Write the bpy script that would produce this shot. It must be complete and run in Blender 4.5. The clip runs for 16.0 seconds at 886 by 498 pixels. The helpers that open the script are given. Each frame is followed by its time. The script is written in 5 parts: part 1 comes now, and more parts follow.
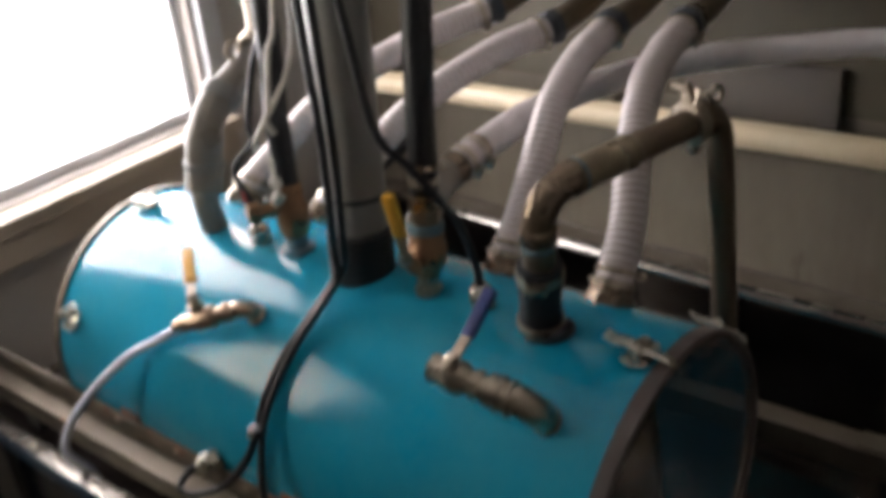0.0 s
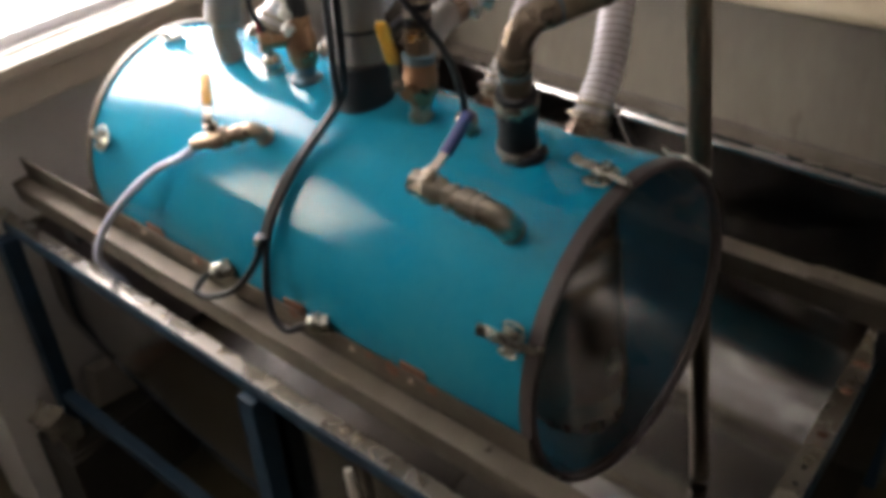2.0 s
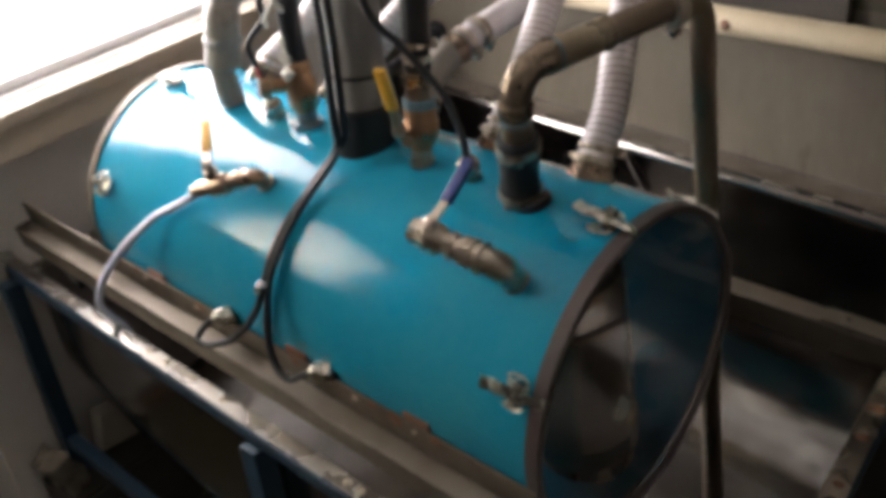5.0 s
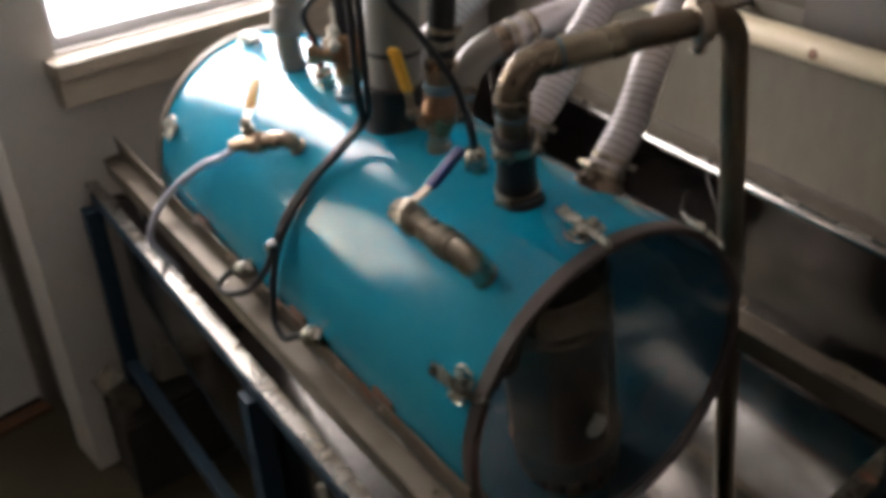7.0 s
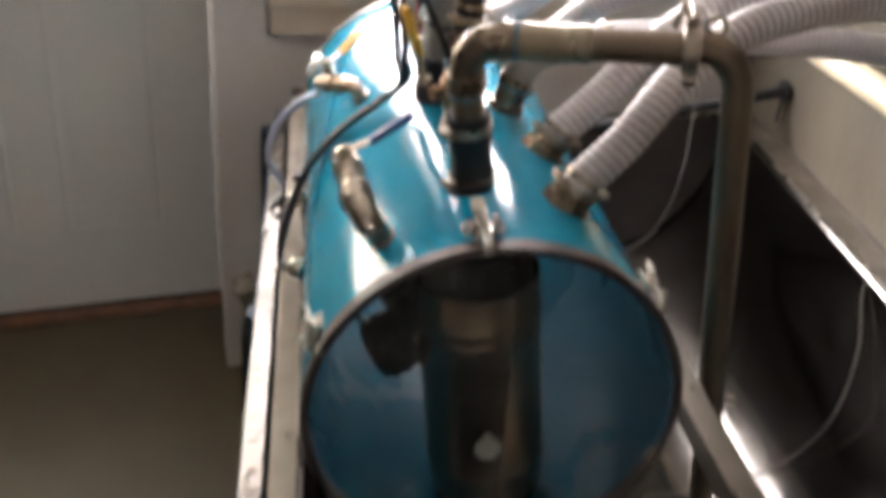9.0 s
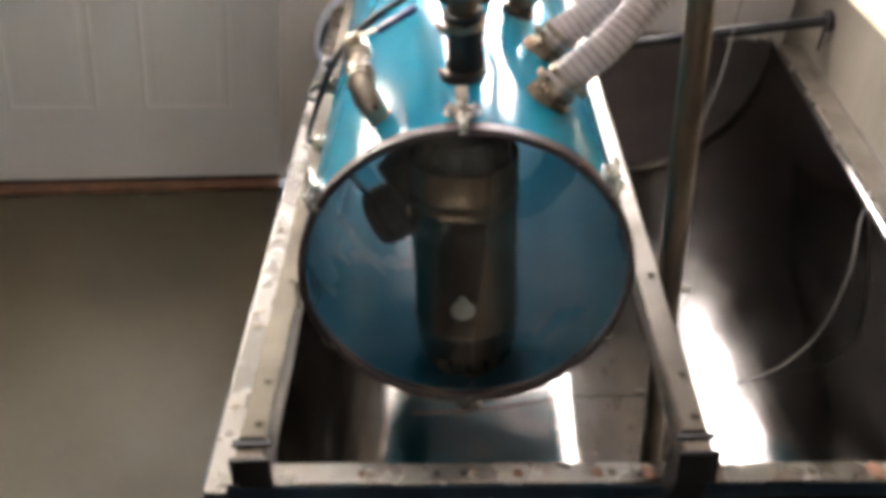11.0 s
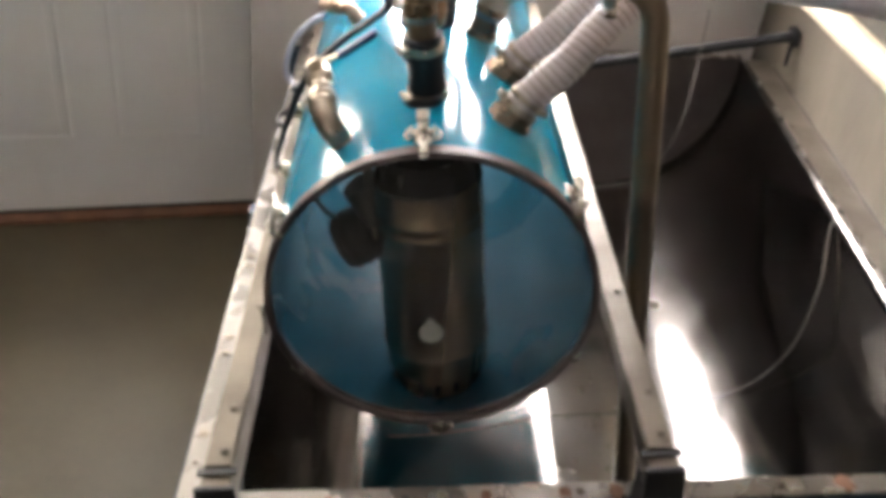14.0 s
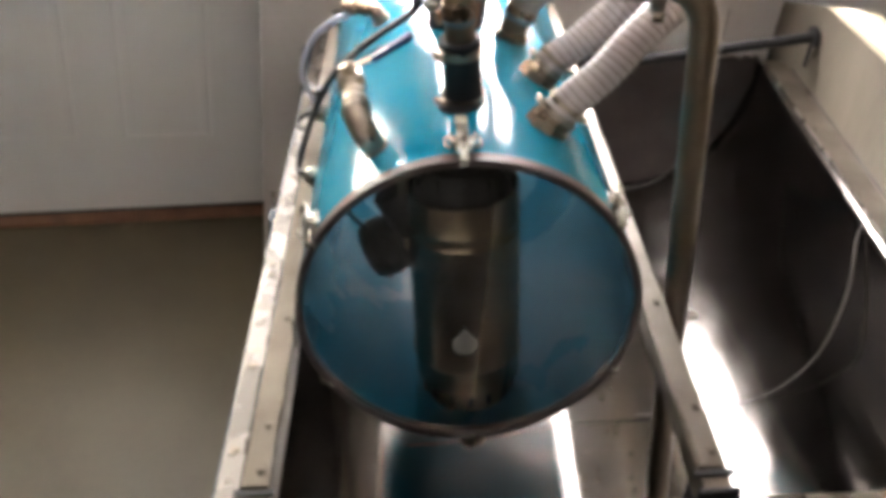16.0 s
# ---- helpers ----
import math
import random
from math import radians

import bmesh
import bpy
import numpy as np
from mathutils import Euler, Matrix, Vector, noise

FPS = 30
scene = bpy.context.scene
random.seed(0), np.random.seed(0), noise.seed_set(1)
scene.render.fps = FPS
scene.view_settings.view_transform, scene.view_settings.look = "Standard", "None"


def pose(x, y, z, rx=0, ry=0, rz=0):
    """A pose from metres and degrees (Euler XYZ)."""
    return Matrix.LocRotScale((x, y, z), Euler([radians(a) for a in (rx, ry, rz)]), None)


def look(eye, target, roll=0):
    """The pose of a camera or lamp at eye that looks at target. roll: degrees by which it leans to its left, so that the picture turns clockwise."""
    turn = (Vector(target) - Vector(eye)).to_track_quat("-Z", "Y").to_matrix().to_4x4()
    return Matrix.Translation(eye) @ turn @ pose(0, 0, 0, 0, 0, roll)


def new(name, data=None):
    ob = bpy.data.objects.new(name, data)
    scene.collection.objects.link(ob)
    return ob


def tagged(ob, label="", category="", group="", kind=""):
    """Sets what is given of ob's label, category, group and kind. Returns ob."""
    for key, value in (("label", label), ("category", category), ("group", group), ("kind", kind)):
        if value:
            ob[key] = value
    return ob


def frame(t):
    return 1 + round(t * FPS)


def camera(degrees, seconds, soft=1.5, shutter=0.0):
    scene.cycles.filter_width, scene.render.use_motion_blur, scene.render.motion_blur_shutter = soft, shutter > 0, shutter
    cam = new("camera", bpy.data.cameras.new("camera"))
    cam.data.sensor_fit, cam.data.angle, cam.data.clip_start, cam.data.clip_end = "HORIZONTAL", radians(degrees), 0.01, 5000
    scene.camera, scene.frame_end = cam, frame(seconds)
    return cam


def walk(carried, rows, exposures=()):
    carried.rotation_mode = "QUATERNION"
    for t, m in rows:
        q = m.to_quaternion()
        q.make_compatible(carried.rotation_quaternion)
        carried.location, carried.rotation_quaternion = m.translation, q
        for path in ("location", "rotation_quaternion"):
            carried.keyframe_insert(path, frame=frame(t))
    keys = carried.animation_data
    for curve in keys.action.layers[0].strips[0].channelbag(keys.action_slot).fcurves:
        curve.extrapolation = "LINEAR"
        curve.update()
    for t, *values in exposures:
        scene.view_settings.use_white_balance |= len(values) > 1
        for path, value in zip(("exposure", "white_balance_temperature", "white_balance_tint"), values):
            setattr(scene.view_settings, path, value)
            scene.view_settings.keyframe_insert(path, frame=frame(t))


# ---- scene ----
cam = camera(49.99, 16.0, soft=5.5, shutter=0.5)
ROWS = [
    (0, (-0.9184, -0.4514, 1.7853), (-0.2387, 0.1427, 1.3551), -5.55),
    (0.5, (-0.9857, -0.5552, 1.7975), (-0.3672, 0.0564, 1.3041), -4.25),
    (1, (-0.9742, -0.6159, 1.7780), (-0.3747, -0.0031, 1.2632), -4.62),
    (1.5, (-0.9715, -0.6142, 1.7758), (-0.3803, -0.0039, 1.2485), -5.23),
    (2, (-0.9760, -0.6080, 1.7742), (-0.3805, -0.0137, 1.2336), -4.93),
    (2.5, (-0.9731, -0.6057, 1.7683), (-0.3923, -0.0076, 1.2162), -5.30),
    (3, (-0.9706, -0.6059, 1.7735), (-0.3903, -0.0066, 1.2222), -5.39),
    (3.5, (-0.9682, -0.5954, 1.7774), (-0.3755, -0.0042, 1.2305), -5.81),
    (4, (-0.9693, -0.5950, 1.7896), (-0.3670, -0.0016, 1.2557), -5.94),
    (4.2, (-0.9671, -0.5922, 1.7904), (-0.3635, 0.0062, 1.2635), -5.91),
    (6.3, (-0.8956, -0.6064, 1.7724), (-0.3165, 0.0318, 1.2651), -5.26),
    (6.5, (-0.9048, -0.6361, 1.7692), (-0.3313, 0.0146, 1.2715), -3.48),
    (7, (-0.7675, -0.7569, 1.7675), (-0.2942, -0.0409, 1.2544), -2.46),
    (7.5, (-0.6339, -0.7332, 1.7367), (-0.1845, 0.0280, 1.2693), -2.54),
    (8, (-0.4512, -0.6590, 1.7252), (-0.0396, 0.1094, 1.2351), 1.74),
    (8.5, (-0.2709, -0.7716, 1.7188), (-0.0379, 0.0563, 1.2088), 1.98),
    (8.8, (-0.2352, -0.8910, 1.6909), (-0.0737, -0.0181, 1.2306), 4.44),
    (9, (-0.2409, -0.9765, 1.6861), (-0.1021, -0.1137, 1.2001), 4.90),
    (9.2, (-0.2454, -1.0613, 1.7144), (-0.1087, -0.2152, 1.1993), 6.11),
    (11.5, (-0.0936, -1.1703, 1.7430), (-0.0467, -0.3488, 1.1748), 6.74),
    (12, (-0.0914, -1.1737, 1.7458), (-0.0308, -0.3488, 1.1839), 6.67),
    (12.5, (-0.0921, -1.1736, 1.7473), (-0.0349, -0.3399, 1.1981), 6.72),
    (13, (-0.0868, -1.1736, 1.7482), (-0.0214, -0.3445, 1.1928), 6.59),
    (13.5, (-0.0850, -1.1688, 1.7461), (-0.0118, -0.3379, 1.1944), 6.29),
    (14, (-0.0847, -1.1674, 1.7475), (-0.0178, -0.3336, 1.1995), 6.12),
    (14.5, (-0.0785, -1.1645, 1.7596), (-0.0107, -0.3223, 1.2247), 5.88),
    (15, (-0.0775, -1.1634, 1.7551), (-0.0108, -0.3120, 1.2347), 5.73),
    (15.5, (-0.0961, -1.1512, 1.7446), (-0.0377, -0.3101, 1.2069), 6.70),
    (16, (-0.1487, -1.1189, 1.7339), (-0.0725, -0.2871, 1.1840), 6.38),
]
walk(cam, [(t, look(eye, target, roll)) for t, eye, target, roll in ROWS],
     [(0, -0.25), (0.5, -0.15), (1, -0.15), (1.5, 0.02), (2, 0.26), (2.5, 0.48), (3, 0.52), (3.5, 0.47), (4.2, 0.46), (6.3, 0.05), (7.5, -0.05), (8.1, -0.1), (8.5, 0.6), (8.8, 0.85), (9.2, 1.08), (11.5, 1.5), (16, 1.5)])

# ---- world and light ----
FLOOR = -0.11


def wall_y(x):
    """The window wall's inner face."""
    return 1.53 + 0.14 * x


def door_y(x):
    return 2.0 + 0.22 * x


def side_x(y):
    """The plastered side wall behind the tank."""
    return 0.975 + 0.05 * y


world = bpy.data.worlds.new("sky")
scene.world = world
world.use_nodes = True
wn = world.node_tree.nodes
sky = wn.new("ShaderNodeTexSky")
sky.sky_type, sky.sun_disc, sky.sun_elevation, sky.sun_rotation = "NISHITA", False, radians(35), radians(10)
world.node_tree.links.new(sky.outputs[0], wn["Background"].inputs[0])
wn["Background"].inputs[1].default_value = 0.12


def window_lamp(name, centre, size_x, size_z, slope, watts):
    """Daylight that enters at a window's opening."""
    data = bpy.data.lights.new(name, "AREA")
    data.shape, data.size, data.size_y, data.energy, data.color = "RECTANGLE", size_x, size_z, watts, (1.0, 0.93, 0.945)
    ob = new(name, data)
    ob.matrix_world = look(centre, Vector(centre) + Vector((slope, -1.0, -0.12)))
    return ob


window_lamp("window_daylight", (0.11, 1.66, 1.56), 0.84, 0.96, 0.14, 23)
window_lamp("door_daylight", (-1.22, 1.79, 1.635), 0.54, 0.93, 0.22, 5)


# ---- materials ----
def mat(name, colour, rough=0.5, metal=0.0, second=None, scale=6.0, amount=0.35, bump=0.05, fine=120.0, rough_var=0.12, coat=0.0, spots=None, stretch=(1, 1, 1)):
    """A node material: two colours mixed by noise at two scales, with varied roughness, fine relief and, if given, rust or dirt spots."""
    m = bpy.data.materials.new(name)
    m.use_nodes = True
    nodes, link = m.node_tree.nodes, m.node_tree.links.new
    bsdf = nodes["Principled BSDF"]
    co = nodes.new("ShaderNodeTexCoord")
    mp = nodes.new("ShaderNodeMapping")
    mp.inputs["Scale"].default_value = stretch
    link(co.outputs["Object"], mp.inputs["Vector"])
    big, small = nodes.new("ShaderNodeTexNoise"), nodes.new("ShaderNodeTexNoise")
    for tex, s, d in ((big, scale, 6.0), (small, fine, 3.0)):
        tex.inputs["Scale"].default_value, tex.inputs["Detail"].default_value = s, d
        link(mp.outputs[0], tex.inputs["Vector"])
    add = nodes.new("ShaderNodeMath")
    add.operation = "MULTIPLY_ADD"
    link(small.outputs["Fac"], add.inputs[0])
    add.inputs[1].default_value = 0.3
    link(big.outputs["Fac"], add.inputs[2])
    ramp = nodes.new("ShaderNodeMapRange")
    ramp.inputs["From Min"].default_value, ramp.inputs["From Max"].default_value = 0.45, 0.9
    ramp.inputs["To Max"].default_value = amount
    link(add.outputs[0], ramp.inputs["Value"])
    mix = nodes.new("ShaderNodeMix")
    mix.data_type = "RGBA"
    mix.inputs[6].default_value = (*colour, 1)
    mix.inputs[7].default_value = (*(second or [c * 0.6 for c in colour]), 1)
    link(ramp.outputs[0], mix.inputs[0])
    last = mix.outputs[2]
    if spots:
        tex = nodes.new("ShaderNodeTexNoise")
        tex.inputs["Scale"].default_value, tex.inputs["Detail"].default_value = spots[1], 8.0
        link(mp.outputs[0], tex.inputs["Vector"])
        r2 = nodes.new("ShaderNodeMapRange")
        r2.inputs["From Min"].default_value, r2.inputs["From Max"].default_value = spots[2], spots[2] + 0.08
        link(tex.outputs["Fac"], r2.inputs["Value"])
        mix2 = nodes.new("ShaderNodeMix")
        mix2.data_type = "RGBA"
        link(r2.outputs[0], mix2.inputs[0])
        link(last, mix2.inputs[6])
        mix2.inputs[7].default_value = (*spots[0], 1)
        last = mix2.outputs[2]
    link(last, bsdf.inputs["Base Color"])
    rr = nodes.new("ShaderNodeMapRange")
    rr.inputs["From Min"].default_value, rr.inputs["From Max"].default_value = 0.3, 0.7
    rr.inputs["To Min"].default_value, rr.inputs["To Max"].default_value = max(rough - rough_var, 0.02), rough + rough_var
    link(big.outputs["Fac"], rr.inputs["Value"])
    link(rr.outputs[0], bsdf.inputs["Roughness"])
    bsdf.inputs["Metallic"].default_value = metal
    bsdf.inputs["Coat Weight"].default_value = coat
    bsdf.inputs["Coat Roughness"].default_value = 0.17
    if bump:
        b = nodes.new("ShaderNodeBump")
        b.inputs["Strength"].default_value, b.inputs["Distance"].default_value = bump, 0.004
        link(add.outputs[0], b.inputs["Height"])
        link(b.outputs[0], bsdf.inputs["Normal"])
    return m


def glass_mat(name, colour, rough=0.02, ior=1.45):
    m = bpy.data.materials.new(name)
    m.use_nodes = True
    bsdf = m.node_tree.nodes["Principled BSDF"]
    bsdf.inputs["Base Color"].default_value = (*colour, 1)
    bsdf.inputs["Transmission Weight"].default_value = 1.0
    bsdf.inputs["Roughness"].default_value = rough
    bsdf.inputs["IOR"].default_value = ior
    return m


M_TEAL = mat("teal_paint", (0.0, 0.225, 0.36), 0.135, 0.0, (0.045, 0.26, 0.335), 5.0, 0.7, 0.02, 60, 0.05, 0.0, ((0.16, 0.25, 0.22), 7.0, 0.74))
M_TEAL.node_tree.nodes["Principled BSDF"].inputs["Specular IOR Level"].default_value = 0.33
# the shell's teal made darker, so shade inside the drum is in the colour
M_TEAL_IN = mat("teal_lining_shaded", (0.002, 0.095, 0.148), 0.27, 0.0, (0.0015, 0.072, 0.118), 4.0, 0.5, 0.03)
M_RUBBER = mat("black_rubber", (0.011, 0.011, 0.012), 0.6, 0.0, (0.035, 0.035, 0.04), 20, 0.6, 0.1)
M_GASKET = mat("brown_gasket", (0.055, 0.042, 0.04), 0.5, 0.0, (0.09, 0.065, 0.055), 14, 0.7, 0.1)
M_STEEL = mat("stainless_sheet", (0.25, 0.235, 0.22), 0.15, 1.0, (0.17, 0.16, 0.145), 8, 0.6, 0.02, 110, 0.05, 0, ((0.14, 0.12, 0.095), 24.0, 0.72))
M_SPLASH = mat("dried_water_film", (0.20, 0.185, 0.16), 0.2, 1.0, (0.14, 0.12, 0.095), 60, 0.9, 0.15)
M_DULL = mat("dull_steel_sheet", (0.17, 0.145, 0.14), 0.5, 0.7, (0.11, 0.09, 0.085), 6, 0.9, 0.05, 90, 0.08)
M_RAIL = mat("stainless_rim", (0.41, 0.385, 0.35), 0.27, 1.0, (0.32, 0.28, 0.24), 16, 0.5, 0.04, 150, 0.07, 0, ((0.22, 0.11, 0.05), 26.0, 0.72))
M_BAR = mat("weathered_steel_bar", (0.165, 0.138, 0.106), 0.48, 0.6, (0.11, 0.09, 0.065), 10, 0.8, 0.08, 140, 0.12, 0, ((0.22, 0.10, 0.05), 18.0, 0.69))
M_CAP = mat("black_plastic_cap", (0.012, 0.012, 0.014), 0.45)
M_BLUE_FRAME = mat("blue_steel_frame", (0.010, 0.034, 0.062), 0.5, 0.0, (0.013, 0.028, 0.045), 10, 0.6, 0.05, 90, 0.1, 0, ((0.10, 0.06, 0.04), 16, 0.70))
M_BRASS = mat("tarnished_brass", (0.36, 0.215, 0.12), 0.36, 0.8, (0.22, 0.12, 0.07), 26, 0.8, 0.08, 200)
M_BRONZE = mat("brown_plated_fitting", (0.27, 0.21, 0.155), 0.29, 0.85, (0.17, 0.125, 0.085), 20, 0.8, 0.06, 200)
M_NICKEL = mat("nickel_fitting", (0.46, 0.40, 0.33), 0.34, 1.0, (0.36, 0.30, 0.23), 30, 0.7, 0.05, 220)
M_COPPER = mat("pinkish_bronze_valve", (0.52, 0.38, 0.28), 0.34, 0.85, (0.36, 0.25, 0.17), 26, 0.8, 0.06, 200)
M_ZINC = mat("zinc_latch", (0.56, 0.56, 0.51), 0.26, 1.0, (0.42, 0.38, 0.29), 40, 0.7, 0.05, 220)
M_PIPE_TAN = mat("tan_pipe", (0.38, 0.31, 0.215), 0.3, 0.6, (0.20, 0.155, 0.105), 12, 0.7, 0.04)
M_PIPE_DARK = mat("brown_steel_pipe", (0.17, 0.14, 0.11), 0.35, 0.8, (0.26, 0.19, 0.13), 9, 0.8, 0.05, 120, 0.1, 0, None, (1, 1, 0.25))
M_GREY_PIPE = mat("grey_plastic_pipe", (0.25, 0.24, 0.225), 0.42, 0.0, (0.18, 0.18, 0.17), 5, 0.5, 0.03)
M_LIGHT_PIPE = mat("pale_brown_pipe", (0.27, 0.242, 0.21), 0.38, 0.0, (0.21, 0.185, 0.155), 8, 0.6, 0.03)
M_WHITE_PIPE = mat("cream_wall_pipe", (0.58, 0.49, 0.34), 0.42, 0.0, (0.45, 0.36, 0.23), 7, 0.7, 0.05, 80, 0.1, 0, ((0.30, 0.12, 0.04), 9.0, 0.73))
M_PRIMER = mat("blue_thread_primer", (0.11, 0.22, 0.28), 0.5, 0.0, (0.16, 0.17, 0.17), 26, 0.9)
M_BARB = mat("dark_blue_fitting", (0.045, 0.06, 0.085), 0.4, 0.3, (0.08, 0.08, 0.08), 24, 0.8)
M_YELLOW = mat("yellow_lever_sleeve", (0.86, 0.46, 0.05), 0.45, 0.0, (0.68, 0.34, 0.03), 30, 0.6)
M_BLUE = mat("blue_lever_sleeve", (0.02, 0.035, 0.16), 0.4, 0.0, (0.03, 0.05, 0.2), 30, 0.6)
M_CABLE = mat("black_cable", (0.012, 0.012, 0.015), 0.4, 0.0, (0.03, 0.03, 0.035), 30, 0.5)
M_WIRE = mat("white_wire", (0.66, 0.62, 0.54), 0.45, 0.0, None, 20, 0.3)
M_CORD = mat("grimy_cord", (0.19, 0.18, 0.16), 0.55, 0.0, (0.18, 0.16, 0.14), 30, 0.7)
M_RED = mat("red_wire", (0.35, 0.03, 0.04), 0.45, 0.0, None, 20, 0.3)
M_WALL = mat("stained_plaster", (0.140, 0.120, 0.088), 0.48, 0.0, (0.084, 0.070, 0.049), 2.6, 0.95, 0.3, 45, 0.1, 0, ((0.045, 0.036, 0.024), 9.0, 0.64), (1, 1, 0.35))
M_OLIVE = mat("olive_brown_wall_paint", (0.060, 0.048, 0.025), 0.62, 0.0, (0.038, 0.030, 0.015), 2.2, 0.9, 0.2, 45, 0.1, 0, ((0.04, 0.03, 0.016), 7.0, 0.63), (1, 1, 0.4))
# grey-white base raised to stand in for window glare and bounced light
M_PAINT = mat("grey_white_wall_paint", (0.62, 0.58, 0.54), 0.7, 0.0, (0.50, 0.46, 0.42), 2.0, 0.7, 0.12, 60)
M_SILL = mat("cream_painted_wood", (0.58, 0.50, 0.40), 0.5, 0.0, (0.46, 0.38, 0.29), 5, 0.6, 0.08, 70, 0.1, 0, None, (0.3, 1, 1))
M_FRAME = mat("white_window_frame", (0.70, 0.71, 0.73), 0.4, 0.0, (0.58, 0.58, 0.60), 6, 0.5, 0.03)
M_DOOR = mat("white_door_paint", (0.76, 0.755, 0.73), 0.45, 0.0, (0.69, 0.68, 0.65), 2.2, 0.6, 0.05, 50)
M_FLOOR = mat("brown_concrete", (0.088, 0.069, 0.036), 0.5, 0.0, (0.058, 0.046, 0.024), 1.8, 0.9, 0.12, 40, 0.12, 0, ((0.13, 0.10, 0.07), 5.0, 0.72))
M_THRESH = mat("rusty_threshold", (0.22, 0.10, 0.05), 0.7, 0.0, (0.12, 0.07, 0.05), 14, 0.8, 0.2)
M_PLATE = mat("dark_wall_plate", (0.05, 0.043, 0.035), 0.6, 0.0, (0.09, 0.07, 0.05), 6, 0.8, 0.1)
# wall tone darkened: jamb shade by the door, dimness of the west side
M_SHADED_WALL = mat("shade_darkened_wall", (0.20, 0.18, 0.155), 0.7, 0.0, (0.15, 0.13, 0.11), 2.0, 0.5, 0.1)
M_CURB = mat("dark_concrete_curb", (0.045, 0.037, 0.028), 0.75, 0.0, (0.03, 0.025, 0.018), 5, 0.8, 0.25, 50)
# pale tone for the unseen south wall, chosen to bounce light
M_SOUTH = mat("white_bounce_wall", (0.72, 0.71, 0.69), 0.7, 0.0, (0.72, 0.71, 0.69), 2.0, 0.5, 0.1)
# ceiling tone raised as fill by bounced light
M_CEIL = mat("bounce_ceiling", (0.78, 0.76, 0.73), 0.8, 0.0, None, 2, 0.4, 0.1)
M_WHITE = mat("white_label", (0.72, 0.70, 0.62), 0.5, 0.0, None, 20, 0.2)
M_PUMP = mat("brushed_pump_steel", (0.38, 0.29, 0.21), 0.25, 1.0, (0.25, 0.19, 0.135), 8, 0.6, 0.04, 160, 0.08, 0, None, (1, 1, 0.1))
M_CARD = mat("white_block", (0.34, 0.30, 0.25), 0.7, 0.0, None, 8, 0.4)
M_STONE = mat("rough_pale_stone", (0.20, 0.17, 0.13), 0.85, 0.0, (0.11, 0.09, 0.065), 30, 0.9, 0.4, 90)
M_ACRYLIC = glass_mat("clear_acrylic", (0.96, 0.98, 0.98), 0.015, 1.42)
M_ACRYLIC.node_tree.nodes["Principled BSDF"].inputs["Transmission Weight"].default_value = 0.985
# dark tint added to hold window light back from the drum's inside
M_ACRYLIC_DIM = glass_mat("dimming_acrylic", (0.17, 0.18, 0.17), 0.2, 1.42)
M_GLASS = glass_mat("window_glass", (0.97, 0.98, 0.98), 0.0, 1.1)
# tint added to dim and yellow the door's reflection on the drum
M_DOOR_GLASS = glass_mat("yellowish_door_glass", (0.88, 0.86, 0.72), 0.0, 1.1)
M_TUBE = mat("milky_tube", (0.72, 0.75, 0.88), 0.25, 0.0, (0.62, 0.66, 0.80), 20, 0.5, 0.02)
M_SPIRAL = mat("brown_spiral_wire", (0.36, 0.29, 0.25), 0.45, 0.2, (0.22, 0.17, 0.14), 30, 0.6)
M_HOSE = mat("milky_suction_hose", (0.66, 0.61, 0.61), 0.28, 0.0, (0.56, 0.51, 0.51), 9, 0.6, 0.03, 100, 0.06)
for m, w in ((M_TUBE, 0.35), (M_HOSE, 0.22)):
    m.node_tree.nodes["Principled BSDF"].inputs["Subsurface Weight"].default_value = w
    m.node_tree.nodes["Principled BSDF"].inputs["Subsurface Radius"].default_value = (0.02, 0.02, 0.02)

glow = bpy.data.materials.new("overcast_daylight")
glow.use_nodes = True
gn = glow.node_tree.nodes
gb = gn["Principled BSDF"]
gb.inputs["Base Color"].default_value = (0, 0, 0, 1)
gb.inputs["Emission Color"].default_value = (1.0, 0.96, 0.97, 1)
gb.inputs["Emission Strength"].default_value = 7.0
cloud, cramp, gco = gn.new("ShaderNodeTexNoise"), gn.new("ShaderNodeMapRange"), gn.new("ShaderNodeTexCoord")
cloud.inputs["Scale"].default_value, cloud.inputs["Detail"].default_value = 2.2, 6.0
cramp.inputs["From Min"].default_value, cramp.inputs["From Max"].default_value = 0.38, 0.62
cramp.inputs["To Min"].default_value, cramp.inputs["To Max"].default_value = 3.0, 9.0
glow.node_tree.links.new(gco.outputs["Object"], cloud.inputs["Vector"])
glow.node_tree.links.new(cloud.outputs["Fac"], cramp.inputs["Value"])
glow.node_tree.links.new(cramp.outputs[0], gb.inputs["Emission Strength"])

# ---- geometry helpers ----
ORIGIN = {}
TILT = radians(7.5)
AXIS = Matrix.Translation((0, 0, 0.9)) @ Matrix.Rotation(-TILT, 4, "Y")


def D(x, y, z):
    """A place from the drum's own axes: x across, y along it, z up, from the lid's centre."""
    return AXIS @ Vector((x, y, z))


def on_drum(angle, y, r=0.25):
    """A place at r from the drum's axis; angle in degrees from its top to the right."""
    a = radians(angle)
    return D(r * math.sin(a), y, r * math.cos(a))


def out_of_drum(angle):
    return on_drum(angle, 0, 1.0) - on_drum(angle, 0, 0.0)


def thing(name, base, label, category, group="", kind=""):
    ob = new(name)
    ob.location = base
    ob.empty_display_size = 0.05
    ORIGIN[ob] = Vector(base)
    return tagged(ob, label, category, group, kind)


